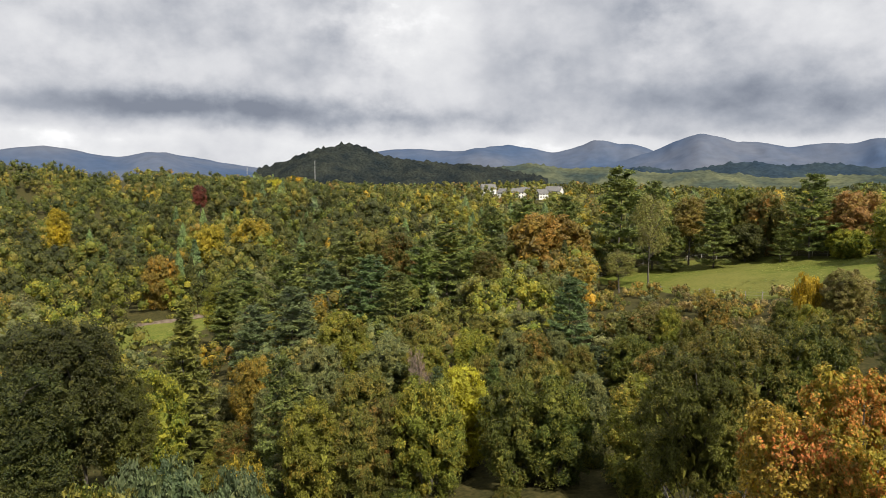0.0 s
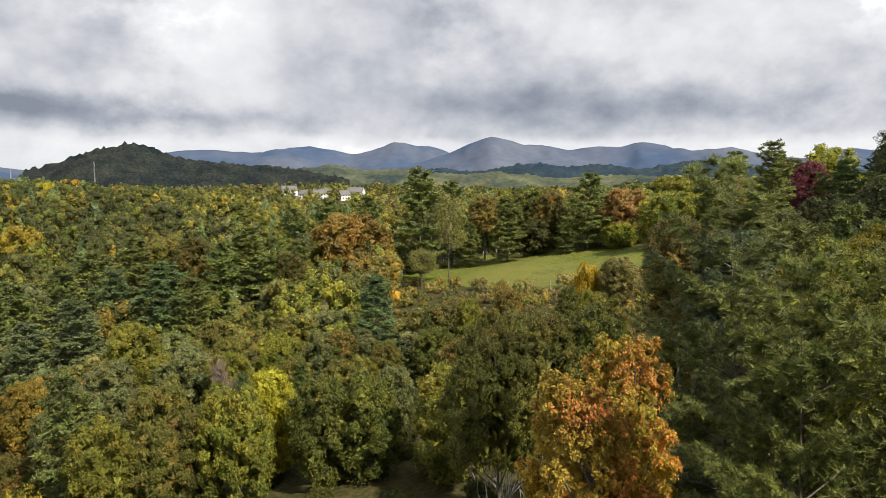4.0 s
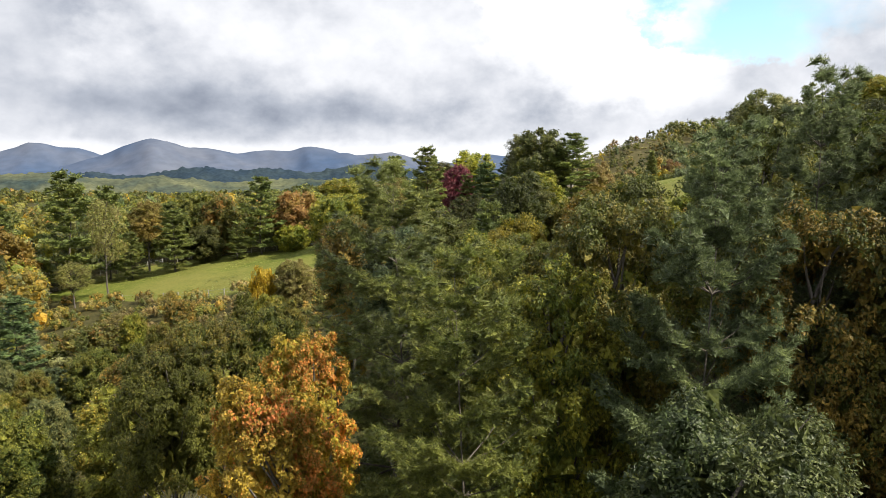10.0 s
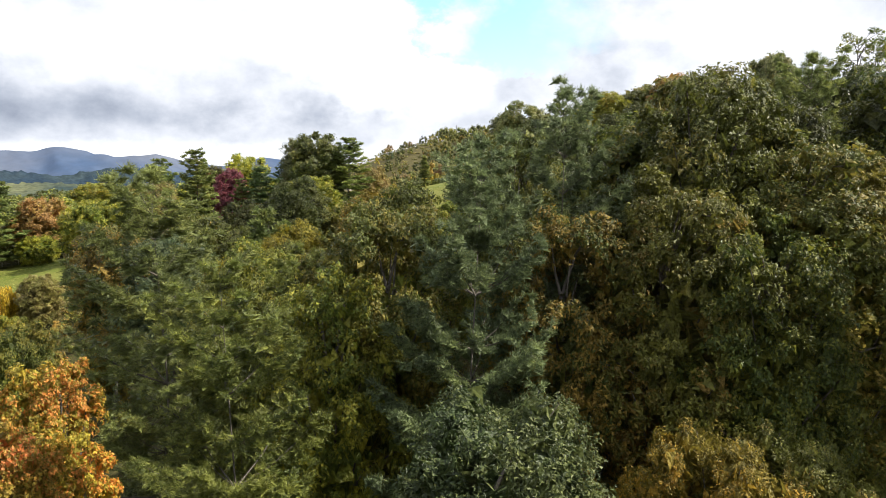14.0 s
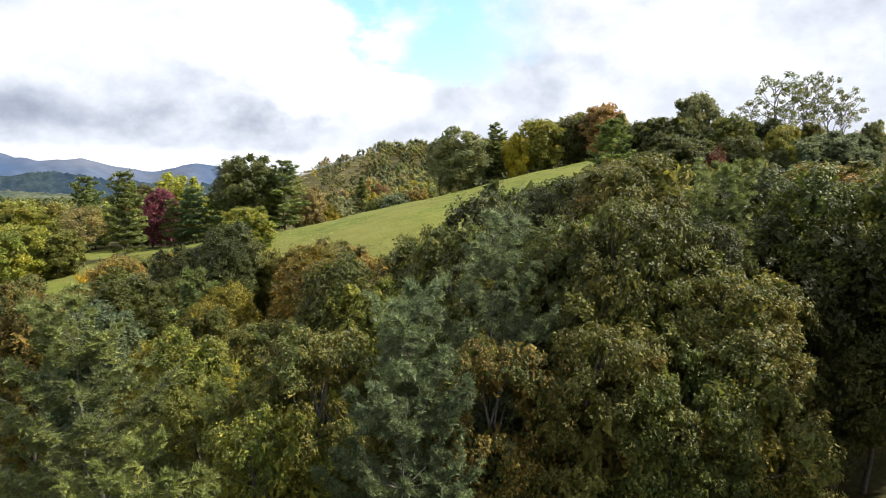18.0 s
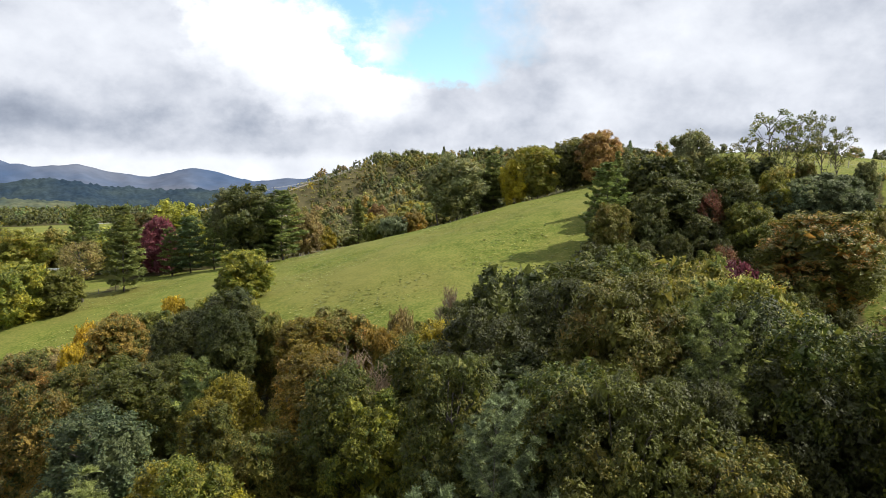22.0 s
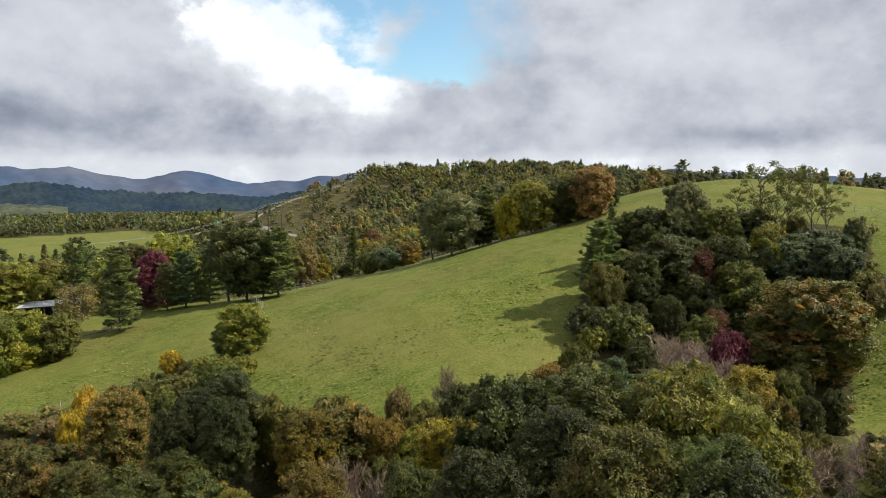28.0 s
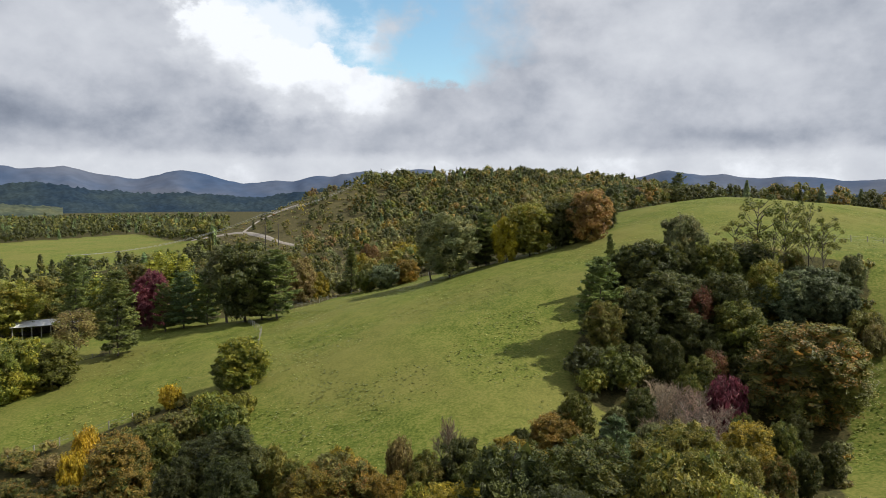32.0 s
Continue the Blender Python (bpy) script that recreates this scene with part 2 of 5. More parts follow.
def hillside(name, low, high, scale, grain=0.15):
    """Wooded slopes too far off to tell trees apart."""
    def colour(node, link):
        a, b = noise_of(node, link, scale, 6), noise_of(node, link, scale * 9, 4)
        c = ramp(node, link, a, [(0.36, low), (0.66, high)])
        return mix_colour(node, link, grain, c, mix_colour(node, link, 1.0, c, ramp(node, link, b, [(0.35, (0.55, 0.55, 0.55)), (0.65, (1.4, 1.4, 1.4))]), "MULTIPLY")), b
    return surface(name, colour, 1.0, bump=0.15, gloss=0.0)


# Blue distance haze is painted into these three colours, sunlit patches into the first.
FAR_HAZE = hillside("far wooded mountains", (0.056, 0.086, 0.152), (0.108, 0.124, 0.166), 0.0022)
NEAR_HAZE = hillside("nearer wooded ridge", (0.022, 0.037, 0.058), (0.038, 0.055, 0.064), 0.008, 0.45)
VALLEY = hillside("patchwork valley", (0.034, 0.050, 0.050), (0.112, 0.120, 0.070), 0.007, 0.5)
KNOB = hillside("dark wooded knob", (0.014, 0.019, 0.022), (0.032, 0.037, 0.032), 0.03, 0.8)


def plain(name, a, b, scale=2.0, rough=0.7, gloss=0.3):
    def colour(node, link):
        n = noise_of(node, link, scale, 4)
        return ramp(node, link, n, [(0.35, a), (0.65, b)]), n
    return surface(name, colour, rough, bump=0.2, gloss=gloss)


ROOF_METAL = plain("pale metal roof", (0.66, 0.67, 0.69), (0.82, 0.83, 0.84), 0.6, 0.6, 0.4)
WHITE_WALL = plain("white painted boards", (0.62, 0.62, 0.60), (0.80, 0.80, 0.78), 0.8)
DARK_ROOF = plain("grey shingles", (0.10, 0.10, 0.105), (0.20, 0.195, 0.19), 1.5, 0.9)
BARN_WOOD = plain("weathered barn boards", (0.06, 0.05, 0.045), (0.13, 0.11, 0.095), 1.5, 0.9)
POST_WOOD = plain("grey fence wood", (0.26, 0.24, 0.21), (0.42, 0.40, 0.36), 4.0, 0.9)
POLE_WOOD = plain("dark pole wood", (0.045, 0.04, 0.036), (0.09, 0.08, 0.07), 2.0, 0.9)
GRAVEL = plain("pale gravel", (0.24, 0.21, 0.18), (0.38, 0.35, 0.31), 1.2, 0.95, 0.1)
WIRE = plain("metal wire", (0.25, 0.26, 0.27), (0.40, 0.41, 0.42), 5.0, 0.5)
GLASS = plain("dark window glass", (0.02, 0.025, 0.03), (0.04, 0.045, 0.05), 0.5, 0.15, 0.6)
DIRT = plain("brown dirt", (0.10, 0.075, 0.055), (0.19, 0.15, 0.115), 0.8, 0.95, 0.1)


# ---- terrain ----
HILLS = [(0, 0, 70, -2.6), (60, 10, 55, 4.5), (110, 0, 60, 3.4), (160, -20, 60, 0.4), (110, 60, 50, 2.2), (190, 40, 60, 5.7), (230, 0, 80, 23.3), (300, 60, 90, -4.2), (130, 120, 60, 6.6), (60, 120, 60, -2.5), (0, 110, 60, 4.1), (-70, 140, 80, -17.9), (220, 130, 60, -8.7), (160, 180, 60, 3.1), (300, 170, 80, 12.3), (440, 160, 120, 7.0), (560, 240, 130, 31.6), (420, 320, 110, -11.0), (-220, 380, 140, 11.8), (60, 460, 200, -0.7), (350, 480, 150, 7.4), (300, -130, 140, 36.0), (600, 80, 150, 49.9), (30, 55, 35, -2.3), (490, 310, 60, 15.4)]
HILLS += [(60, 600, 90, 8.0), (-40, 320, 60, 3.0), (465, 325, 62, 12.0), (490, 250, 105, -11.0)]          # rises under the houses, and the shoulder with the gravel track
HILLS += [(112, -8, 22, -14.5), (90, -22, 30, 0.1), (140, -45, 45, 15.3), (200, -60, 60, -15.5), (250, 0, 45, 2.4), (290, 20, 45, 4.6), (330, -60, 80, -3.9), (400, 40, 70, 10.6), (480, 120, 80, -1.2), (560, 200, 80, 4.2), (600, 300, 80, 3.8), (520, 300, 60, 1.5), (440, 240, 70, 3.0), (560, 60, 100, -17.0), (700, 200, 120, 0.2)]          # the brushy hill's crown and the hollow below the group of trees
HILLS += [(-140, 250, 50, -6.4), (-70, 270, 40, -4.5), (-210, 400, 80, -16.2), (-110, 450, 70, 8.2), (-40, 480, 60, -5.4), (-330, 420, 110, 30.4), (-240, 300, 60, -11.0)]          # the wooded hill across the hollow
LOW = 6.41


def ground_z(x, y):
    """Height of the land: broad rounded hills on a low valley floor."""
    z = LOW + 0 * x
    for a, b, r, h in HILLS:
        z = z + h * np.exp(-((x - a) ** 2 + (y - b) ** 2) / (2.0 * r * r))
    return z


PASTURE = [(37, 176), (55, 192), (71, 192), (88, 174), (100, 154), (123, 145), (150, 168), (168, 144), (178, 130), (208, 124), (222, 106), (192, 71), (203, 56), (228, 42), (262, 60), (330, 20),
           (330, -120), (100, -120), (78, -30), (86, -10), (118, -14), (150, -20), (170, 5), (158, 30), (131, 29), (114, 27), (103, 24), (97, 13), (83, 26), (74, 39), (73, 57), (82, 70),
           (98, 81), (96, 92), (88, 99), (74, 112), (57, 124), (47, 150)]
LOW_LAWN = [(-88, 160), (-60, 180), (-56, 166), (-72, 146)]
FAR_FIELD = [(255, 372), (340, 330), (392, 340), (420, 400), (640, 690), (420, 640), (300, 480)]
FAR_MEADOW = [(900, 1010), (960, 900), (1010, 960), (950, 1060)]


GRAVEL_TRACK = [(352, 250), (367, 272), (390, 305), (408, 340), (416, 372), (424, 402)]
HILL_TRACK = [(408, 340), (430, 345), (448, 335), (452, 322)]
BARN_YARD = [(96, 150), (122, 148), (158, 178), (166, 196), (148, 208), (126, 202)]
LAWN_SIDE = [(-46, 112), (-68, 142), (-94, 156), (-62, 186), (-52, 168), (-40, 116)]


def inside(poly, x, y):
    """Which of the places x, y lie inside a polygon."""
    x, y = np.asarray(x, float), np.asarray(y, float)
    hit = np.zeros(x.shape, bool)
    for (ax, ay), (bx, by) in zip(poly, poly[1:] + poly[:1]):
        cross = (ay > y) != (by > y)
        hit ^= cross & (x < (bx - ax) * (y - ay) / ((by - ay) or 1e-9) + ax)
    return hit


def on_track(x, y, gap):
    """Which of the places lie within a gap of the gravel tracks."""
    hit = np.zeros(np.shape(x), bool)
    for line in (GRAVEL_TRACK, HILL_TRACK):
        for (ax, ay), (bx, by) in zip(line, line[1:]):
            u = np.clip(((x - ax) * (bx - ax) + (y - ay) * (by - ay)) / ((bx - ax) ** 2 + (by - ay) ** 2), 0, 1)
            hit |= np.hypot(x - ax - u * (bx - ax), y - ay - u * (by - ay)) < gap
    return hit


def scrubby(x, y):
    """1 on the rough brushy hill, 0 elsewhere."""
    d, a = np.hypot(x, y), np.degrees(np.arctan2(x, y))
    return np.clip((d - 240) / 30, 0, 1) * np.clip((a - 46) / 3, 0, 1) * np.clip((84 - a) / 3, 0, 1) * np.clip((700 - d) / 50, 0, 1)


def is_meadow(x, y):
    return inside(PASTURE, x, y) | inside(LOW_LAWN, x, y) | inside(FAR_FIELD, x, y) | inside(BARN_YARD, x, y)


def mesh_of(name, verts, faces, material=None, smooth=False):
    """A mesh from arrays: verts (n, 3), faces (m, 3) or (m, 4), or a list of such face arrays."""
    groups = faces if isinstance(faces, list) else [faces]
    groups = [np.asarray(g, np.int32) for g in groups if len(g)]
    me = bpy.data.meshes.new(name)
    verts = np.asarray(verts, np.float32)
    me.vertices.add(len(verts))
    me.vertices.foreach_set("co", verts.ravel())
    loops = np.concatenate([g.ravel() for g in groups])
    sizes = np.concatenate([np.full(len(g), g.shape[1], np.int32) for g in groups])
    me.loops.add(len(loops))
    me.loops.foreach_set("vertex_index", loops)
    me.polygons.add(len(sizes))
    me.polygons.foreach_set("loop_start", np.concatenate([[0], np.cumsum(sizes)[:-1]]).astype(np.int32))
    me.polygons.foreach_set("use_smooth", np.full(len(sizes), smooth))
    me.update(calc_edges=True)
    if material:
        me.materials.append(material)
    return me


def build_ground():
    """One sheet out to the horizon, finest in the middle."""
    radii = np.concatenate([[0.01], np.arange(0.5, 330, 2.6), 330 * 1.045 ** np.arange(0, 62)])
    radii = radii[radii < 4900]
    spokes = 420
    a = np.linspace(0, 2 * np.pi, spokes, endpoint=False)
    R, A = np.meshgrid(radii, a, indexing="ij")
    X, Y = 70 + R * np.sin(A), 70 + R * np.cos(A)
    Z = ground_z(X, Y)
    Z += 0.35 * np.sin(X * 0.11 + 1.3) * np.sin(Y * 0.13) + 0.15 * np.sin(X * 0.41) * np.sin(Y * 0.37 + 0.7)
    Z -= np.clip((R - 900) / 3000, 0, 1) * 20
    n = len(radii)
    i, j = np.meshgrid(np.arange(n - 1), np.arange(spokes), indexing="ij")
    k = (j + 1) % spokes
    quads = np.stack([i * spokes + j, (i + 1) * spokes + j, (i + 1) * spokes + k, i * spokes + k], -1).reshape(-1, 4)[:, ::-1]
    me = mesh_of("ground", np.stack([X, Y, Z], -1).reshape(-1, 3), quads, GROUND, True)
    soft = sum(is_meadow(X + dx, Y + dy) for dx, dy in ((0, 0), (1.5, 0), (-1.5, 0), (0, 1.5), (0, -1.5))) / 5.0
    soft = np.maximum(soft, inside(FAR_MEADOW, X, Y))
    layer = me.attributes.new("meadow", "FLOAT", "POINT")
    layer.data.foreach_set("value", soft.astype(np.float32).ravel())
    layer = me.attributes.new("scrub", "FLOAT", "POINT")
    layer.data.foreach_set("value", scrubby(X, Y).astype(np.float32).ravel())
    tagged(new("ground", me), "rolling hill ground, green pasture and leaf-strewn forest floor", "ground", kind="structure")


build_ground()
RNG = np.random.default_rng(7)


def ripple(u, v):
    """Smooth irregular waves at several sizes, about -1 to 1."""
    out = 0 * u
    for k in range(5):
        f = 1.9 ** k
        for q, turn in enumerate((0.3, 1.4, 2.5)):
            out = out + np.sin((u * math.cos(turn + k) + v * math.sin(turn + k)) * f + 2.3 * k + 4.1 * q) / (f * 2.2)
    return out


def mountains(peaks, dist, material, label, edge, foot=-25.0, rough=1.0, bumps=0.0):
    """A range of rounded wooded mountains. peaks: azimuth, elevation (degrees, from the hover point) and how fast each falls away."""
    az = np.arange(peaks[0][0] - edge, peaks[-1][0] + edge, 0.2)
    crest = np.full(az.shape, -9.0)
    for a, el, fall in peaks:
        crest = np.logaddexp(crest * 9, (el + 0.05 - fall * (np.sqrt((az - a) ** 2 + 0.35) - 0.55)) * 9) / 9
    crest = crest + 0.05 * rough * ripple(az * 0.9, az * 0.0 + dist)
    v = np.linspace(-1, 1, 43 if bumps else 31)
    A, V = np.meshgrid(az, v, indexing="ij")
    C = np.repeat(crest[:, None], len(v), 1)
    spur = ripple(A * 0.55 + 1.2 * V, V * 1.9 + dist)
    H = np.clip(1 - np.abs(V + 0.05 * spur * (1 - np.abs(V))), 0, 1) ** 1.1 * (1 + 0.16 * spur * np.abs(V) * (1 - np.abs(V)) * 4)
    R = dist + V * dist * 0.16
    Z = foot + (30 + dist * np.tan(np.radians(C)) - foot) * H
    Z += bumps * np.abs(np.random.default_rng(int(dist)).normal(0, 1, Z.shape)) * np.clip(H * 3, 0, 1)
    X, Y = R * np.sin(np.radians(A)), R * np.cos(np.radians(A))
    n, m = A.shape
    i, j = np.meshgrid(np.arange(n - 1), np.arange(m - 1), indexing="ij")
    quads = np.stack([i * m + j, (i + 1) * m + j, (i + 1) * m + j + 1, i * m + j + 1], -1).reshape(-1, 4)
    tagged(new("mountain_range", mesh_of("mountain_range", np.stack([X, Y, Z], -1).reshape(-1, 3), quads, material, True)), label, "mountains", "mountains on the horizon", "structure")


FAR_LABEL = "blue hazy wooded mountains along the horizon"
mountains([(-36, 1.7, 0.15), (-29.5, 1.75, 0.18), (-21.5, 1.36, 0.17)], 4150, FAR_HAZE, FAR_LABEL, 12)
mountains([(-2.1, 2.05, 0.12), (5.2, 2.48, 0.22), (12.3, 2.76, 0.33), (14.6, 2.5, 0.40)], 4150, FAR_HAZE, FAR_LABEL, 8)
mountains([(20.0, 3.2, 0.36), (23.6, 2.58, 0.18), (28.4, 2.62, 0.17), (31.6, 2.74, 0.28), (37.8, 2.25, 0.20), (45.9, 2.1, 0.28), (53, 1.4, 0.2), (56, 1.75, 0.3), (60.0, 2.2, 0.25), (64.1, 2.35, 0.28)], 3900, FAR_HAZE, FAR_LABEL, 8)
mountains([(84.0, 2.15, 0.24), (87.5, 1.8, 0.15), (92.8, 1.62, 0.12), (99, 1.4, 0.1), (106, 1.5, 0.15)], 4150, FAR_HAZE, FAR_LABEL, 8)
mountains([(16, 0.7, 0.3), (23, 0.95, 0.12), (28, 0.98, 0.16), (36.0, 1.2, 0.16), (41, 0.6, 0.14), (46, 0.55, 0.12), (57.8, 0.95, 0.14), (64, 0.5, 0.2)], 2600, NEAR_HAZE, "dark blue wooded ridge before the mountains", 6, -20, 1.0, 4.0)
mountains([(80, 0.55, 0.10), (88, 0.62, 0.06), (97, 0.55, 0.06), (106, 0.6, 0.06)], 2100, NEAR_HAZE, "dark wooded ridges beyond the pasture", 8, -20, 1.0, 4.0)
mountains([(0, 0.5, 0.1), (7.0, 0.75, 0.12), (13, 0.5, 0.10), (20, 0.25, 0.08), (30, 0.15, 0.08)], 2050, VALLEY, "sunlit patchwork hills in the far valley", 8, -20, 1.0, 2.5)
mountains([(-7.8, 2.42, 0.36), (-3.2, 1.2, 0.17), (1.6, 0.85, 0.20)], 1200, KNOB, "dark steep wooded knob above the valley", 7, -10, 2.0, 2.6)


# ---- tree shapes ----
ICO = {}


def ico(level=1):
    if level not in ICO:
        bm = bmesh.new()
        bmesh.ops.create_icosphere(bm, subdivisions=level, radius=1)
        ICO[level] = (np.array([v.co[:] for v in bm.verts]), np.array([[v.index for v in f.verts] for f in bm.faces]))
        bm.free()
    return ICO[level]


def unit(a):
    return a / np.maximum(np.linalg.norm(a, axis=-1, keepdims=True), 1e-9)


def ball(rng, n):
    return unit(rng.normal(size=(n, 3)))


class Pile:
    """Gathers vertices and faces."""
    def __init__(self):
        self.v, self.f, self.n = [], {3: [], 4: []}, 0

    def add(self, v, f):
        v, f = np.asarray(v, float), np.asarray(f)
        self.v.append(v)
        self.f[f.shape[1]].append(f + self.n)
        self.n += len(v)

    def arrays(self):
        return np.concatenate(self.v), [np.concatenate(f) for f in self.f.values() if f]

    def mesh(self, name, smooth=False):
        v, f = self.arrays()
        return mesh_of(name, v, f, None, smooth)


def tube(pile, points, radii, sides=6):
    """A tapered limb along points."""
    p, r = np.asarray(points, float), np.asarray(radii, float)
    d = unit(np.gradient(p, axis=0))
    s = unit(np.cross(d, np.array([0.31, 0.87, 0.11])))
    b = np.cross(d, s)
    a = np.linspace(0, 2 * np.pi, sides, endpoint=False)
    ring = p[:, None] + r[:, None, None] * (np.cos(a)[None, :, None] * s[:, None] + np.sin(a)[None, :, None] * b[:, None])
    n = len(p)
    i, j = np.meshgrid(np.arange(n - 1), np.arange(sides), indexing="ij")
    k = (j + 1) % sides
    pile.add(ring.reshape(-1, 3), np.stack([i * sides + j, i * sides + k, (i + 1) * sides + k, (i + 1) * sides + j], -1).reshape(-1, 4))


def leaves(pile, rng, at, out, size, slim=0.3, droop=0.25, loose=0.75):
    """One pointed leaf at each place, facing outwards more or less."""
    n = len(at)
    normal = unit(out * 0.9 + np.array([0, 0, 0.30]) + loose * ball(rng, n))
    t = unit(np.cross(normal, ball(rng, n)))
    t = unit(t - np.array([0, 0, droop]))
    b = np.cross(normal, t)
    s = (size * rng.uniform(0.6, 1.3, n))[:, None]
    v = np.stack([at - t * s * 0.4 - b * s * slim, at - t * s * 0.25 + b * s * slim, at + t * s * 0.75], 1).reshape(-1, 3)
    pile.add(v, np.arange(3 * n).reshape(-1, 3))


def crown_lobes(rng, lobes, radius, mid, half, lobe, low=-0.6, loose=0.16):
    """Leafy lobes spread evenly over a domed crown: centres and radii."""
    i = np.arange(lobes) + rng.uniform(0.2, 0.8)
    cz = 0.93 - i / lobes * (0.93 - low)
    a = i * 2.39996 + rng.normal(0, 0.35, lobes)
    s = np.sqrt(np.clip(1 - cz ** 2, 0, 1))
    d = np.column_stack([s * np.cos(a), s * np.sin(a), cz])
    lr = radius * rng.uniform(*lobe, lobes)
    reach = np.clip(1 + rng.normal(-0.05, loose * 0.6, lobes), 0.7, 1.06)
    lean = 1 + 0.14 * np.sin(a * 2 + rng.uniform(0, 6))
    level = np.clip(reach, 0.9, 1.0)
    c = d * np.column_stack([reach * lean * (radius - lr), reach * lean * (radius - lr), level * (half - 0.8 * lr)])
    c[:, 2] += mid
    return c, lr


def broadleaf(seed, height, radius, start, lobes, count, size, slim=0.36, core=0.4, limbs=8, lobe=(0.24, 0.40), fine=1, squat=0.85, low=-0.6, inner=0.64, taper=0.0, tufts=26):
    """Trunk with limbs, and a domed crown of leafy lobes: returns two meshes. start: where the crown begins, as a share of the height."""
    rng = np.random.default_rng(seed)
    mid, half = height * (1 + start) / 2, height * (1 - start) / 2
    c, lr = crown_lobes(rng, lobes, radius, mid, half, lobe, low)
    c[:, :2] *= 1 - taper * np.clip((c[:, 2:] - mid + half) / (2 * half), 0, 1)
    wood, crown = Pile(), Pile()
    bend = rng.normal(0, 0.03 * height, (5, 2))
    bend[0] = 0
    z = np.array([-0.6, 0.12, 0.32, 0.5, 0.68]) * height
    z[0] = -0.6
    stem = np.column_stack([np.cumsum(bend, 0) * 0.5, z])
    tube(wood, stem, np.array([1.5, 1.0, 0.6, 0.3, 0.06]) * (0.008 * height + 0.03), 7)
    for k in rng.permutation(len(c))[:limbs]:
        base_z = np.clip(c[k, 2] - 0.45 * np.linalg.norm(c[k, :2]) - 0.1 * height, 0.15 * height, 0.8 * height)
        root = np.array([np.interp(base_z, z, stem[:, 0]), np.interp(base_z, z, stem[:, 1]), base_z])
        way = c[k] - root
        pts = [root, root + way * 0.45 + [0, 0, 0.06 * height * rng.normal()], c[k], c[k] + unit(way) * lr[k] * 0.7]
        tube(wood, pts, np.array([0.45, 0.30, 0.16, 0.05]) * (0.008 * height + 0.03), 5)
    form = np.array([1, 1, squat])
    tries = int(count * (2.4 if core else 1.0))
    pick = rng.choice(len(c), tries, p=lr ** 2 / (lr ** 2).sum())
    if core:
        # every lobe carries its own sprays of leaves
        spray = ball(rng, len(c) * tufts).reshape(len(c), tufts, 3)
        push = rng.uniform(0.72, 1.02, (len(c), tufts, 1))
        which = rng.integers(tufts, size=tries)
        off = ball(rng, tries) * (rng.uniform(0.1, 1, tries) ** 0.4 * 0.36)[:, None]
        d = (spray * push)[pick, which] + off
        at = c[pick] + d * lr[pick][:, None] * form
        d = unit(d + off * 1.2)
    else:
        d = ball(rng, tries)
        at = c[pick] + d * (lr[pick] * rng.uniform(0.2, 1.2, tries) ** 0.5)[:, None] * form
    if core:
        # leaves buried inside the neighbouring lobes, or under the crown's floor, are never grown
        buried = np.zeros(tries, bool)
        for k in range(len(c)):
            near = ((at - c[k]) / form / lr[k]) ** 2
            buried |= (near.sum(1) < 0.62) & (pick != k)
        mid_in = ((at - [0, 0, mid]) / [radius, radius, half])
        buried |= (mid_in ** 2).sum(1) < 0.36
        buried |= (d[:, 2] < -0.5) & (rng.random(tries) < 0.7)
        keep = np.flatnonzero(~buried)[:count]
        at, d = at[keep], d[keep]
    leaves(crown, rng, at, unit(d + 0.5 * unit(at - [0, 0, mid])), size, slim)
    if core:
        # the shaded leaves inside every lobe and in the heart of the crown
        each = 26 * fine
        k = np.repeat(np.arange(len(c)), each)
        d = ball(rng, len(k)) * rng.uniform(0.2, 0.72, (len(k), 1))
        leaves(crown, rng, c[k] + d * lr[k][:, None] * form, unit(d), radius * core * 0.34, 0.5, loose=1.2)
        if inner:
            heart = ball(rng, 420) * rng.uniform(0.3, 1.0, (420, 1)) ** 0.5
            leaves(crown, rng, heart * np.array([radius, radius, half]) * inner + [0, 0, mid], unit(heart), radius * 0.26, 0.5, loose=1.2)
    return wood.mesh("trunk", True), crown.mesh("crown")


def needle_tufts(pile, rng, at, way, needles, length, width):
    """Sheaves of long needles bursting from twig ends."""
    n = len(at)
    root = np.repeat(at, needles, 0)
    t = unit(np.repeat(way, needles, 0) * 0.75 + ball(rng, n * needles) * 0.85 + np.array([0, 0, 0.12]))
    b = unit(np.cross(t, ball(rng, n * needles))) * width
    L = length * rng.uniform(0.7, 1.15, n * needles)[:, None]
    v = np.stack([root - b, root + b, root + t * L], 1).reshape(-1, 3)
    pile.add(v, np.arange(3 * n * needles).reshape(-1, 3))


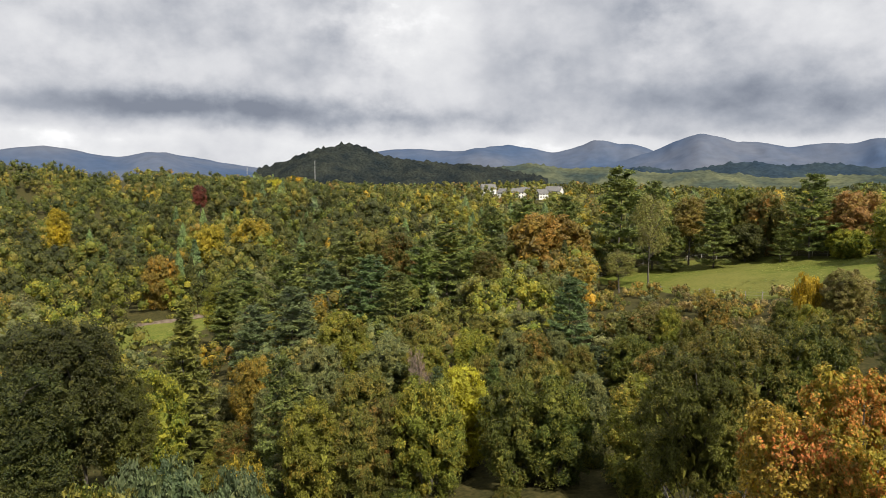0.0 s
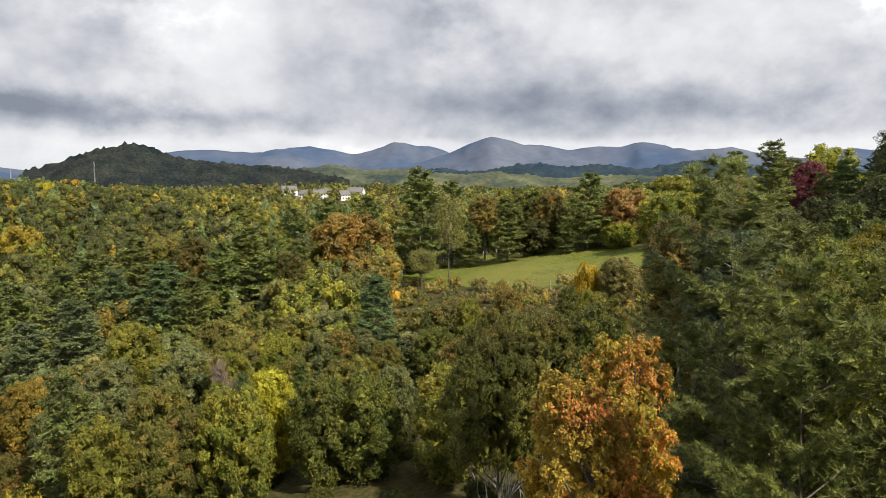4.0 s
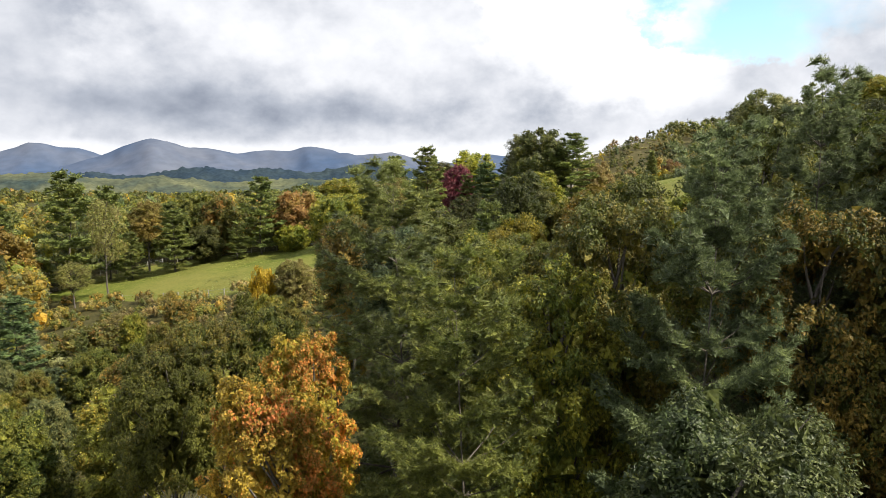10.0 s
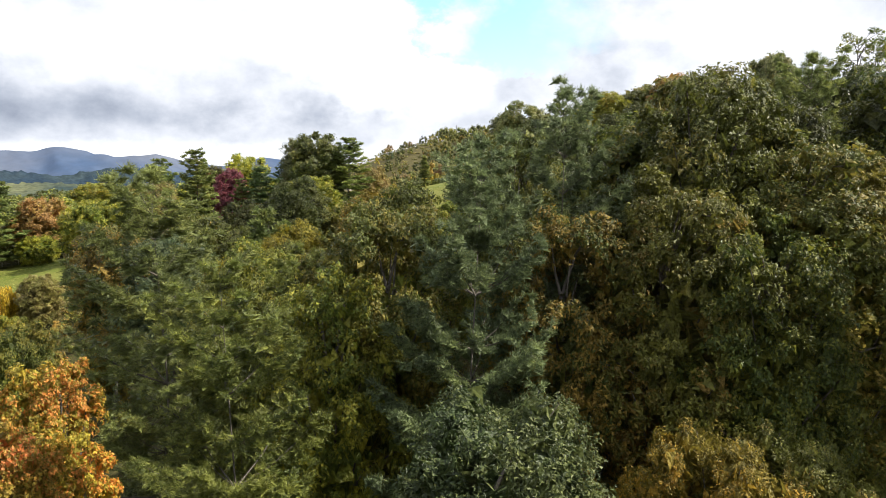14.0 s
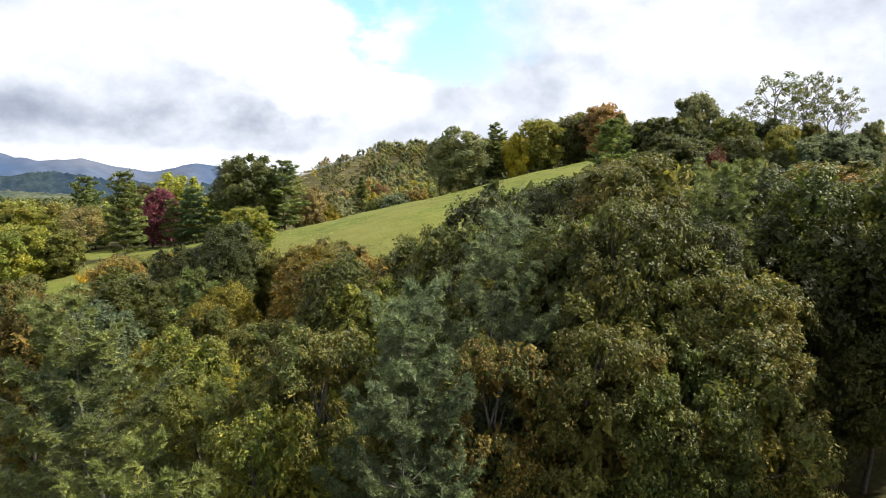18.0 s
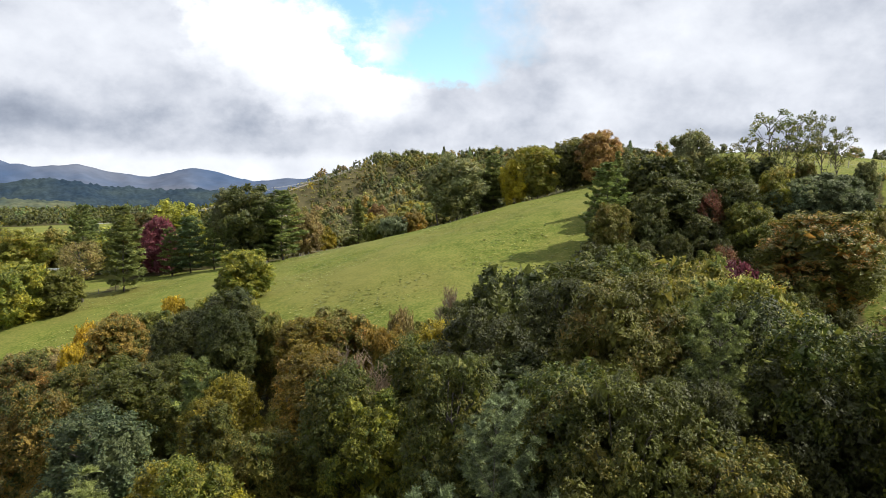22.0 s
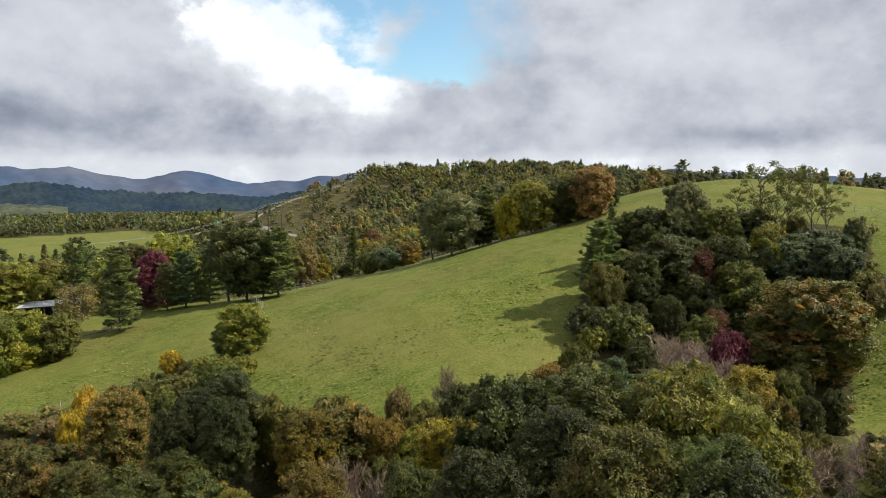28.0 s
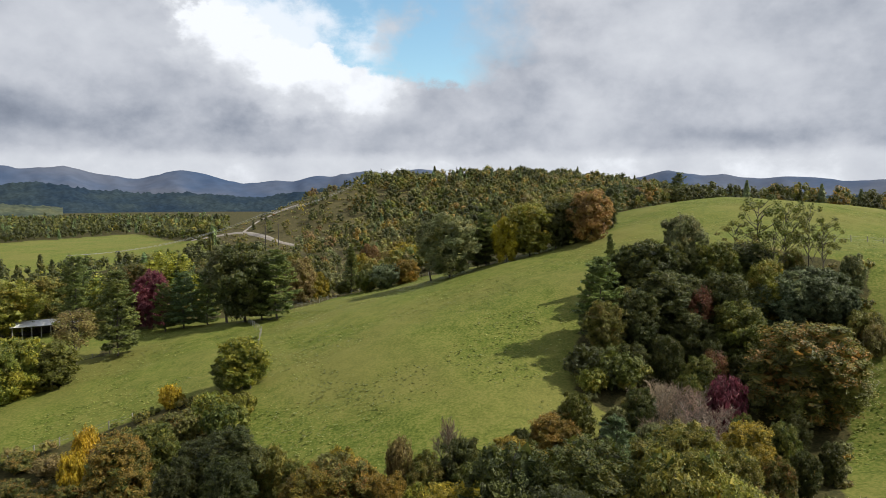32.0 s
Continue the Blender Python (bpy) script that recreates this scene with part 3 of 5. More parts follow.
def conifer(seed, height, radius, start, whorls, boughs, gap=0.35, needles=60, length=0.28, width=0.02, fat=0.2, shape=0.7, rise=0.10, ragged=0.35, trunk=1.0, fan=0.5):
    """A pine: trunk, tiers of flat boughs with side shoots, and a brush of needles at every stretch of a shoot."""
    rng = np.random.default_rng(seed)
    wood, crown = Pile(), Pile()
    z = np.array([-0.6, 0.25 * height, 0.6 * height, height * 0.97])
    lean = rng.normal(0, 0.010 * height, (4, 2))
    lean[0] = 0
    tube(wood, np.column_stack([lean, z]), np.array([1.3, 0.85, 0.4, 0.05]) * (0.009 * height + 0.03) * trunk, 7)
    spots, ways = [], []

    def shoot(a, b, tip):
        """Brushes of needles along a shoot from a to b."""
        n = max(1, int(np.linalg.norm(b - a) / gap))
        s = (np.arange(n) + rng.uniform(0.3, 1.0, n)) / n
        spots.append(a + (b - a) * s[:, None] + rng.normal(0, 0.12 * gap, (n, 3)))
        ways.append(np.tile(tip, (n, 1)))

    for i in range(whorls + 1):
        f = min(1.0, max(0.0, (i + rng.uniform(-0.25, 0.25)) / whorls)) ** 0.85
        h = height * (start + (0.96 - start) * f)
        swell = 0.88 + 0.16 * math.sin(i * 2.4 + seed)
        reach = radius * ((1 - f) ** shape * (0.8 + 0.2 * math.sin(min(1, f * 3) * math.pi / 2)) * swell) + 0.06 * radius
        turn = rng.uniform(0, 6.28)
        root = np.array([np.interp(h, z, lean[:, 0]), np.interp(h, z, lean[:, 1]), h])
        for k in range(boughs if f < 0.9 else 4):
            a = turn + k * 2 * math.pi / boughs + rng.normal(0, 0.28)
            L = reach * rng.uniform(1 - ragged, 1.15)
            up = rise + 0.9 * f ** 2.2 + rng.normal(0, 0.07)
            way = np.array([math.cos(a), math.sin(a), 0.0])
            side = np.array([-way[1], way[0], 0.0])
            s = np.linspace(0, 1, 6)
            line = root + way * L * s[:, None] + np.array([0, 0, 1.0]) * (up * L * s - 0.22 * L * s * (1 - s) + 0.10 * L * s ** 3)[:, None]
            tube(wood, line[[0, 2, 4, 5]], np.array([0.022, 0.015, 0.008, 0.003]) * (0.4 + L * 0.35), 4)
            end = unit(line[5] - line[4] + np.array([0, 0, 0.15 * L]))
            shoot(line[3] * 0.5 + line[2] * 0.5, line[5], end)
            for u in np.arange(0.28, 0.98, max(0.055, gap * 0.85 / max(L, 0.1))):
                at = np.array([np.interp(u, s, line[:, q]) for q in range(3)])
                for sign in (-1, 1):
                    far = (fan * L * (1.05 - u) ** 0.8 * min(1.0, 0.35 + 1.6 * u) + 0.10) * rng.uniform(0.6, 1.15)
                    d = unit(way * 0.75 + side * sign + np.array([0, 0, 0.10 + rng.normal(0, 0.10)]))
                    shoot(at, at + d * far, unit(d + np.array([0, 0, 0.35])))
    c, w = np.concatenate(spots), np.concatenate(ways)
    n = len(c)
    # the close-set inner needles of every shoot
    up = np.tile([0.0, 0.0, 1.0], (n, 1))
    for lift in (-0.25, 0.05):
        leaves(crown, rng, c + up * lift * fat, up, gap * 1.25, 0.34, 0.0, 0.55)
    off = ball(rng, n * needles) * rng.uniform(0.1, 1, (n * needles, 1)) * fat * np.array([1, 1, 0.55])
    needle_tufts(crown, rng, np.repeat(c, needles, 0) + off, np.repeat(w, needles, 0), 1, length, width)
    return wood.mesh("trunk", True), crown.mesh("crown")


def bare_tree(seed, height, spread, levels=4):
    """A leafless tree: forking limbs, then fine twigs as the crown."""
    rng = np.random.default_rng(seed)
    wood, twigs = Pile(), Pile()

    def grow(root, way, length, thick, level):
        end = root + way * length
        mid = (root + end) / 2 + rng.normal(0, 0.07 * length, 3)
        thick = max(thick, 0.022)
        tube(wood if level < min(3, levels) else twigs, [root, mid, end], [thick, thick * 0.8, thick * 0.55], 5 if level < 2 else 3)
        if level < levels:
            for k in range(rng.integers(4, 6)):
                side = ball(rng, 1)[0]
                side[2] = abs(side[2]) * 0.4
                d = unit(way * 0.9 + side * spread)
                grow(root + way * length * rng.uniform(0.45, 1.0), d, length * rng.uniform(0.5, 0.72), thick * 0.5, level + 1)
    for k in range(3):
        lean = rng.normal(0, 0.22, 2)
        grow(np.array([lean[0], lean[1], -0.4]), unit(np.array([lean[0], lean[1], 1.0])), height * 0.45, 0.004 * height + 0.02, 0)
    return wood.mesh("trunk", True), twigs.mesh("crown")


def seeds(make, variants, **keys):
    return [make(seed=100 * variants + s, **keys) for s in range(variants)]


# kind of tree: (built height, built radius, variants), by nearness
SHAPES = {
    "oak_near": (20, 4.2, seeds(broadleaf, 4, height=20, radius=4.2, start=0.22, lobes=74, count=38000, size=0.165, slim=0.36, core=0.30, limbs=34, lobe=(0.17, 0.34), low=-0.85, inner=0.40, tufts=16)),
    "maple_near": (18, 2.6, seeds(broadleaf, 2, height=18, radius=2.6, start=0.45, lobes=60, count=30000, size=0.12, slim=0.42, core=0.30, limbs=16, lobe=(0.18, 0.34), low=-0.9, inner=0.35, taper=0.25, tufts=16)),
    "chestnut": (18, 4.2, seeds(broadleaf, 2, height=18, radius=4.2, start=0.35, lobes=60, count=26000, size=0.20, slim=0.22, core=0.34, limbs=14, lobe=(0.17, 0.32), low=-0.7, inner=0.45, tufts=16)),
    "dome_near": (16, 3.6, seeds(broadleaf, 3, height=16, radius=3.6, start=0.3, lobes=70, count=36000, size=0.125, slim=0.26, core=0.40, limbs=14, lobe=(0.16, 0.30), low=-0.5, inner=0.6, tufts=20)),
    "oak_mid": (12, 4.4, seeds(broadleaf, 6, height=12, radius=4.4, start=-0.04, lobes=66, count=16500, size=0.185, slim=0.38, core=0.46, limbs=10, lobe=(0.14, 0.32), low=-0.9, inner=0.52, tufts=16)),
    "oak_tall": (20, 4.4, seeds(broadleaf, 5, height=20, radius=4.4, start=0.30, lobes=64, count=16500, size=0.19, slim=0.38, core=0.40, limbs=16, lobe=(0.17, 0.34), low=-0.8, inner=0.48, tufts=16)),
    "oak_far": (12, 4.8, seeds(broadleaf, 6, height=12, radius=4.8, start=-0.06, lobes=54, count=7500, size=0.29, slim=0.38, core=0.52, limbs=4, lobe=(0.15, 0.34), low=-0.9, tufts=16, inner=0.56)),
    "dome": (10, 6.0, seeds(broadleaf, 3, height=10, radius=6.0, start=-0.15, lobes=120, low=-0.9, count=19000, size=0.235, slim=0.38, core=0.46, limbs=8, lobe=(0.10, 0.24), tufts=14, inner=0.6)),
    "sparse": (16, 4.0, seeds(broadleaf, 2, height=16, radius=4.0, start=0.2, lobes=26, count=3600, size=0.36, core=0, limbs=26)),
    "locust": (16, 4.0, seeds(broadleaf, 3, height=16, radius=4.0, start=0.3, lobes=22, count=1500, size=0.34, core=0, limbs=22, low=-0.7, lobe=(0.12, 0.24))),
    "shrub": (4.0, 3.0, seeds(broadleaf, 4, height=4.0, radius=3.0, start=-0.2, lobes=26, count=2200, size=0.22, slim=0.4, core=0.55, limbs=3, lobe=(0.20, 0.40), low=-0.2, tufts=10)),
    "pine_near": (22, 5.0, seeds(conifer, 4, height=22, radius=5.0, start=0.12, whorls=13, boughs=7, gap=0.36, needles=60, length=0.22, width=0.013, fat=0.26, shape=0.46, trunk=0.45, ragged=0.45, rise=0.12, fan=0.62)),
    "pine_mid": (17, 4.2, seeds(conifer, 5, height=17, radius=4.2, start=0.10, whorls=12, boughs=6, gap=0.80, needles=15, length=0.46, width=0.085, fat=0.48, shape=0.42, trunk=0.8, rise=0.04, ragged=0.3)),
    "fir": (14, 3.4, seeds(conifer, 2, height=14, radius=3.4, start=0.04, whorls=18, boughs=6, gap=0.75, needles=14, length=0.40, width=0.055, fat=0.30, shape=0.95, rise=-0.10, ragged=0.25)),
    "bare": (9, 3.0, seeds(bare_tree, 3, height=9, spread=1.15)),
    "snag": (7, 1.0, seeds(bare_tree, 1, height=9, spread=0.5, levels=1)),
}
PLANTED = []


def plant(shape, name, label, category, x, y, height, radius, material, wood=None, group=""):
    """Stands one tree on the ground: an Empty with its trunk and its crown."""
    h0, r0, variants = SHAPES[shape]
    k = int(RNG.integers(len(variants)))
    root = new(name)
    even = height / h0
    slimmest = {"bare": 0.1, "snag": 0.1, "shrub": 0.4}.get(shape, 0.78)
    sx = min(max(radius / r0, slimmest * even), 1.5 * even)
    root.matrix_world = Matrix.Translation((x, y, float(ground_z(x, y)) - 0.1)) @ Matrix.Rotation(float(RNG.uniform(0, 6.28)), 4, "Z") @ Matrix.Diagonal((sx, sx, height / h0, 1))
    tagged(root, label, category, group)
    for part_name, me, mat in (("trunk", variants[k][0], wood or BARK), ("crown", variants[k][1], material)):
        ob = new(part_name, me)
        if not me.materials:
            me.materials.append(mat)
        ob.material_slots[0].link = "OBJECT"
        ob.material_slots[0].material = mat
        ob.parent = root
    PLANTED.append((x, y, radius))
    return root


def words(material):
    return material.name.replace(" leaves", "").replace(" needles", "").replace(" twigs", "")


def oak(x, y, height, radius, material, where="on the wooded slope"):
    near = math.hypot(x, y)
    shape = "dome" if radius > 0.6 * height and near > 60 else "oak_near" if near < 36 else "oak_tall" if height > 3.4 * radius and height > 13 else "oak_mid" if near < 130 or height > 18 else "oak_far"
    return plant(shape, "broadleaf_tree", f"broadleaf tree with {words(material)} leaves {where}", "tree", x, y, max(height, 3), max(radius, 1.6, 0.2 * height), material)


def noak(x, y, height, radius, material):
    return plant("oak_near", "broadleaf_tree", f"tall broadleaf tree with {words(material)} leaves close by", "tree", x, y, height, radius, material)


def maple(x, y, height, radius, material):
    return plant("maple_near", "maple_tree", "maple turning orange and yellow close by", "tree", x, y, height, radius, material)


def chestnut(x, y, height, radius, material):
    return plant("chestnut", "broadleaf_tree", "broadleaf tree with drooping dark green leaves", "tree", x, y, height, radius, material)


def dome(x, y, height, radius, material):
    return plant("dome_near", "broadleaf_tree", f"domed lower tree with {words(material)} leaves under tall oaks", "tree", x, y, height, radius, material)


def pine(x, y, height, radius, material, where="among the autumn trees"):
    shape = "pine_near" if math.hypot(x, y) < 48 else "pine_mid"
    return plant(shape, "pine_tree", f"white pine with {words(material)} needles {where}", "pine tree", x, y, max(height, 5), max(radius, 0.16 * height), material)


def npine(x, y, height, radius, material):
    return plant("pine_near", "pine_tree", f"tall white pine with long {words(material)} needles", "pine tree", x, y, height, radius, material)


def fir(x, y, height, radius, material):
    return plant("fir", "conifer_tree", f"conical conifer with drooping {words(material)} boughs", "conifer", x, y, height, radius, material)


def sparse(x, y, height, radius, material):
    return plant("sparse", "thin_tree", f"half-bare tree with thin {words(material)} foliage", "tree", x, y, height, radius, material)


def locust(x, y, height, radius, material):
    return plant("locust", "locust_tree", f"tall thin locust tree with {words(material)} tufts on the crest", "tree", x, y, height, radius, material)


def shrub(x, y, height, radius, material, where="at the wood's edge"):
    return plant("shrub", "shrub", f"rounded shrub with {words(material)} leaves {where}", "shrub", x, y, max(height, 1.5), max(radius, 1.2), material)


def bare(x, y, height, radius, material):
    return plant("bare", "bare_tree", "leafless tree with fine grey branches", "tree", x, y, max(height, 4), radius, material, DEADWOOD)


def snag(x, y, height, radius, material):
    return plant("snag", "dead_snag", "broken pale dead trunk among green trees", "dead tree", x, y, max(height, 6), 1.0, DEADWOOD, DEADWOOD)


# ---- the trees that stand out ----
# round the pasture
oak(96, 142, 13.7, 8.6, YELLOWGREEN)
oak(101, 137, 10.8, 6.2, GREEN)
sparse(112, 143, 15.3, 7.7, TAN)
pine(122, 141, 20.9, 6.4, PINE)
pine(148, 188, 23.6, 6.7, PINE)
oak(140, 207, 19.1, 10.0, YELLOWGREEN)
oak(156, 218, 13.2, 5.4, AMBER)
oak(156, 210, 17.9, 7.4, OLIVE)
pine(164, 204, 18.9, 6.3, BLUEPINE)
oak(152, 161, 18.7, 5.5, CRIMSON)
oak(155, 172, 20.3, 5.1, RUST)
oak(158, 181, 18.2, 5.8, GREEN)
pine(151, 148, 16.3, 6.4, BLUEPINE)
oak(163, 165, 23.4, 9.3, YELLOWGREEN)
oak(166, 180, 20.8, 7.9, OLIVE)
pine(154, 142, 15.6, 5.5, PINE)
pine(149, 153, 13.8, 4.3, PINE)
oak(152, 127, 23.5, 9.2, DARK)
oak(154, 135, 23.0, 6.6, GREYGREEN)
pine(153, 117, 18.9, 8.1, PINE)
pine(154, 123, 17.4, 6.3, PINE)
oak(204, 140, 10.3, 6.6, GOLD)
oak(195, 139, 16.6, 5.3, TAN)
oak(211, 154, 18.2, 6.3, OLIVE)
shrub(210, 132, 4.4, 3.4, GREEN)
fir(211, 129, 17.7, 4.8, PINE)
oak(242, 139, 14.7, 4.5, RED)
oak(236, 140, 12.1, 5.5, GOLD)
shrub(205, 119, 8.0, 4.4, GREEN)
shrub(206, 113, 9.1, 5.9, BLUEGREEN)
oak(241, 122, 13.3, 6.9, GOLD)
oak(251, 135, 9.9, 5.7, ORANGE)
oak(212, 108, 8.7, 5.3, GOLD)
oak(180, 78, 19.1, 8.9, GREYGREEN)
oak(185, 86, 18.4, 4.9, GREYGREEN)
pine(190, 71, 17.8, 5.0, PINE)
oak(191, 73, 13.0, 4.1, DARK)
oak(188, 64, 13.8, 4.6, YELLOW)
oak(191, 58, 16.1, 7.6, YELLOWGREEN)
oak(196, 52, 14.4, 5.7, DARK)
oak(205, 52, 16.1, 6.8, OLIVE)
oak(195, 42, 15.4, 6.6, ORANGE)
oak(199, 47, 13.7, 5.8, DARK)
oak(217, 42, 11.5, 4.5, DARK)
oak(325, 56, 13.1, 7.9, DARK)
oak(331, 50, 10.6, 4.8, RED)
oak(336, 45, 10.0, 8.2, OLIVE)
oak(347, 40, 8.5, 7.0, RUST)
pine(378, 36, 15.7, 6.7, PINE)
oak(388, 26, 7.8, 7.8, DARK)
# the group of trees in the pasture: dark leaf colours stand in for cloud shade
pine(120, 24, 15.3, 4.9, PINE)
fir(139, 26, 12.0, 2.6, PINE)
oak(115, 22, 11.2, 3.8, OLIVE)
oak(138, 18, 11.9, 7.9, DARK)
oak(144, 13, 15.2, 4.7, GREYGREEN)
oak(127, 13, 12.9, 7.7, DARK)
oak(120, 18, 11.7, 4.4, DARK)
oak(139, 7, 11.9, 5.1, GREEN)
sparse(125, 8, 12.2, 1.8, RED)
oak(129, 4, 13.0, 5.2, DARK)
oak(121, 9, 9.8, 3.9, DARK)
oak(124, 2, 11.7, 5.0, GREEN)
oak(134, -2, 12.7, 3.8, YELLOWGREEN)
oak(144, 1, 8.9, 5.2, DARK)
oak(137, -9, 8.7, 7.2, BLUEGREEN)
oak(133, -5, 10.0, 5.4, BLUEGREEN)
oak(135, -13, 6.2, 3.8, BLUEGREEN)
locust(149, -1, 16.4, 5.4, GREEN)
locust(145, -6, 16.7, 4.1, GREEN)
locust(146, -9, 15.4, 3.5, GREEN)
locust(145, -12, 13.0, 3.5, GREEN)
locust(149, 3, 11.1, 4.2, OLIVE)
locust(141, -4, 14.6, 4.0, GREEN)
oak(112, -7, 16.4, 9.1, RUST)
shrub(108, 23, 6.1, 4.0, DARK)
shrub(108, 19, 7.0, 4.9, GREEN)
shrub(105, 22, 4.4, 3.0, YELLOWGREEN)
oak(110, 17, 7.6, 3.1, DARK)
oak(113, 12, 9.2, 2.3, DARK)
oak(111, 7, 8.6, 3.1, GREEN)
sparse(113, 5, 9.2, 2.3, RED)
shrub(103, 3, 10.2, 1.9, CRIMSON)
bare(96, 11, 10.4, 3.1, GREY)
bare(98, 9, 10.7, 3.6, GREY)
bare(93, 5, 11.3, 3.4, GREY)
bare(91, 9, 9.4, 3.0, GREY)
bare(87, 5, 9.8, 2.5, GREY)
shrub(130, -17, 5.5, 3.2, OLIVE)
shrub(126, -18, 5.6, 2.6, TAN)
# along the foot of the pasture
oak(99, 84, 10.4, 5.1, YELLOWGREEN)
oak(100, 88, 6.5, 3.2, GREEN)
shrub(92, 94, 5.0, 2.3, YELLOW)
shrub(72, 91, 8.2, 1.6, YELLOW)
shrub(68, 89, 7.1, 1.6, YELLOW)
shrub(88, 81, 5.4, 3.9, YELLOWGREEN)
shrub(89, 76, 4.5, 2.8, YELLOWGREEN)
shrub(83, 74, 6.3, 4.0, GREEN)
shrub(82, 82, 5.3, 4.2, RUST)
oak(65, 76, 12.2, 4.4, RUST)
oak(70, 76, 10.4, 4.2, GREEN)
oak(61, 54, 15.7, 4.3, DARK)
oak(65, 52, 11.4, 3.0, OLIVE)
oak(63, 61, 13.1, 3.2, DARK)
oak(64, 39, 11.0, 3.7, AMBER)
oak(58, 41, 13.5, 3.2, GOLD)
oak(64, 35, 9.6, 2.3, AMBER)
oak(65, 44, 10.0, 2.9, GOLD)
oak(69, 33, 7.8, 2.8, OLIVE)
oak(64, 48, 10.9, 2.6, OLIVE)
bare(75, 33, 10.6, 1.8, GREY)
oak(72, 30, 9.2, 2.9, DARK)
oak(77, 26, 6.5, 3.0, GOLD)
oak(83, 22, 6.9, 3.8, AMBER)
oak(74, 22, 7.2, 2.8, GOLD)
pine(74, 13, 11.5, 3.0, BLUEPINE)
oak(74, 17, 7.9, 3.0, GOLD)
oak(75, 7, 11.5, 5.2, OLIVE)
oak(79, 11, 8.0, 2.9, GREEN)
oak(83, -0, 10.1, 3.7, GOLD)
oak(77, 2, 9.3, 3.4, OLIVE)
oak(79, -3, 7.8, 2.2, RUST)
shrub(74, 39, 7.1, 2.0, TAN)
shrub(75, 36, 4.8, 2.0, OLIVE)
shrub(72, 106, 3.0, 4.9, RUST)
shrub(72, 99, 2.9, 4.7, TAN)
shrub(66, 100, 2.7, 4.6, RUST)
shrub(72, 91, 2.9, 4.4, RUST)
shrub(75, 91, 2.9, 4.5, TAN)
shrub(67, 89, 2.7, 4.3, RUST)
shrub(65, 93, 2.6, 4.3, RUST)
shrub(75, 83, 2.7, 4.3, RUST)
shrub(69, 82, 2.7, 4.1, RUST)
# in the wood below the camera
bare(49, 29, 17.6, 3.0, GREY)
bare(50, 32, 15.9, 2.2, GREY)
bare(52, 28, 15.1, 1.9, GREY)
oak(62, 40, 12.4, 4.7, RUST)
oak(58, 42, 13.1, 2.6, GOLD)
oak(39, 25, 17.8, 2.6, GREEN)
oak(43, 38, 15.0, 3.0, GOLD)
oak(46, 43, 13.5, 2.8, GOLD)
oak(42, 48, 17.1, 4.4, GREEN)
oak(64, 75, 12.4, 4.8, RUST)
oak(50, 51, 13.7, 3.2, GREEN)
oak(35, 50, 18.2, 3.7, RUST)
oak(45, 66, 16.3, 3.9, RUST)
oak(46, 60, 14.7, 3.4, OLIVE)
oak(46, 18, 16.1, 4.0, DARK)
oak(60, 26, 12.3, 4.2, GOLD)
oak(63, 18, 12.6, 4.2, DARK)
oak(51, 9, 16.4, 4.0, YELLOWGREEN)
oak(31.9, 6.9, 21.0, 2.0, GREEN)
pine(44.7, 2.2, 20.3, 2.0, PINE)
oak(72, 5, 13.3, 4.3, OLIVE)
oak(47, 5, 15.9, 2.1, DARK)
oak(72, 1, 10.7, 3.2, OLIVE)
bare(66, -5, 9.6, 4.0, GREY)
bare(69, -9, 9.0, 2.8, GREY)
oak(43.8, -0.3, 16.1, 2.6, DARK)
oak(46, -4, 16.2, 2.8, GREEN)
oak(46, -6, 16.5, 2.5, GREEN)
shrub(80, -3, 6.1, 1.6, RUST)
oak(43.5, 7.2, 22.1, 3.2, OLIVE)
oak(33.2, 7.4, 21.2, 1.9, GREEN)
oak(43, 16, 19.8, 3.7, DARK)
oak(45, 22, 16.9, 2.2, GREEN)
oak(38.0, 21.8, 16.4, 2.1, YELLOWGREEN)
oak(46, 32, 15.9, 3.8, GOLD)
oak(36, 29, 15.0, 2.8, OLIVE)
oak(41, 38, 14.7, 2.5, GOLD)
oak(50, 13, 19.5, 2.3, DARK)
oak(36.6, 10.3, 18.7, 1.7, DARK)
oak(42.2, 0.2, 20.5, 2.9, DARK)
oak(38.0, -3.6, 21.3, 2.9, GREEN)
oak(30.1, 0.6, 19.8, 2.0, OLIVE)
oak(36.1, -2.2, 19.6, 2.3, DARK)
oak(28.1, 0.3, 18.3, 1.3, OLIVE)
oak(48, 5, 18.0, 2.1, GREEN)
oak(38.0, 2.7, 18.4, 1.7, DARK)
oak(28.6, 27.5, 17.2, 2.4, YELLOWGREEN)
oak(34, 42, 17.4, 4.3, BLUEGREEN)
oak(28.6, 25.5, 15.1, 2.9, YELLOW)
oak(30.6, 31.2, 15.8, 2.6, GOLD)
# the tall trees close by
npine(17.2, 21.7, 22.5, 5.3, PINE)
npine(13.3, 13.9, 19.6, 4.1, YELLOWPINE)
npine(20.1, 9.8, 21.7, 3.8, BLUEPINE)
npine(25.9, 9.0, 22.6, 2.5, BLUEPINE)
npine(20.2, 17.6, 18.6, 2.2, YELLOWPINE)
noak(22.3, 14.9, 20.3, 2.7, OLIVE)
noak(18.8, 14.6, 18.4, 1.8, YELLOWGREEN)
noak(34.9, 14.9, 20.8, 2.9, GREEN)
noak(24.1, 8.2, 19.1, 1.9, RUST)
noak(29.7, 4.4, 22.6, 3.5, GREEN)
noak(32.1, 7.6, 20.7, 2.9, OLIVE)
noak(25.6, 4.6, 19.4, 3.4, OLIVE)
noak(29.8, 8.5, 17.2, 2.5, DARK)
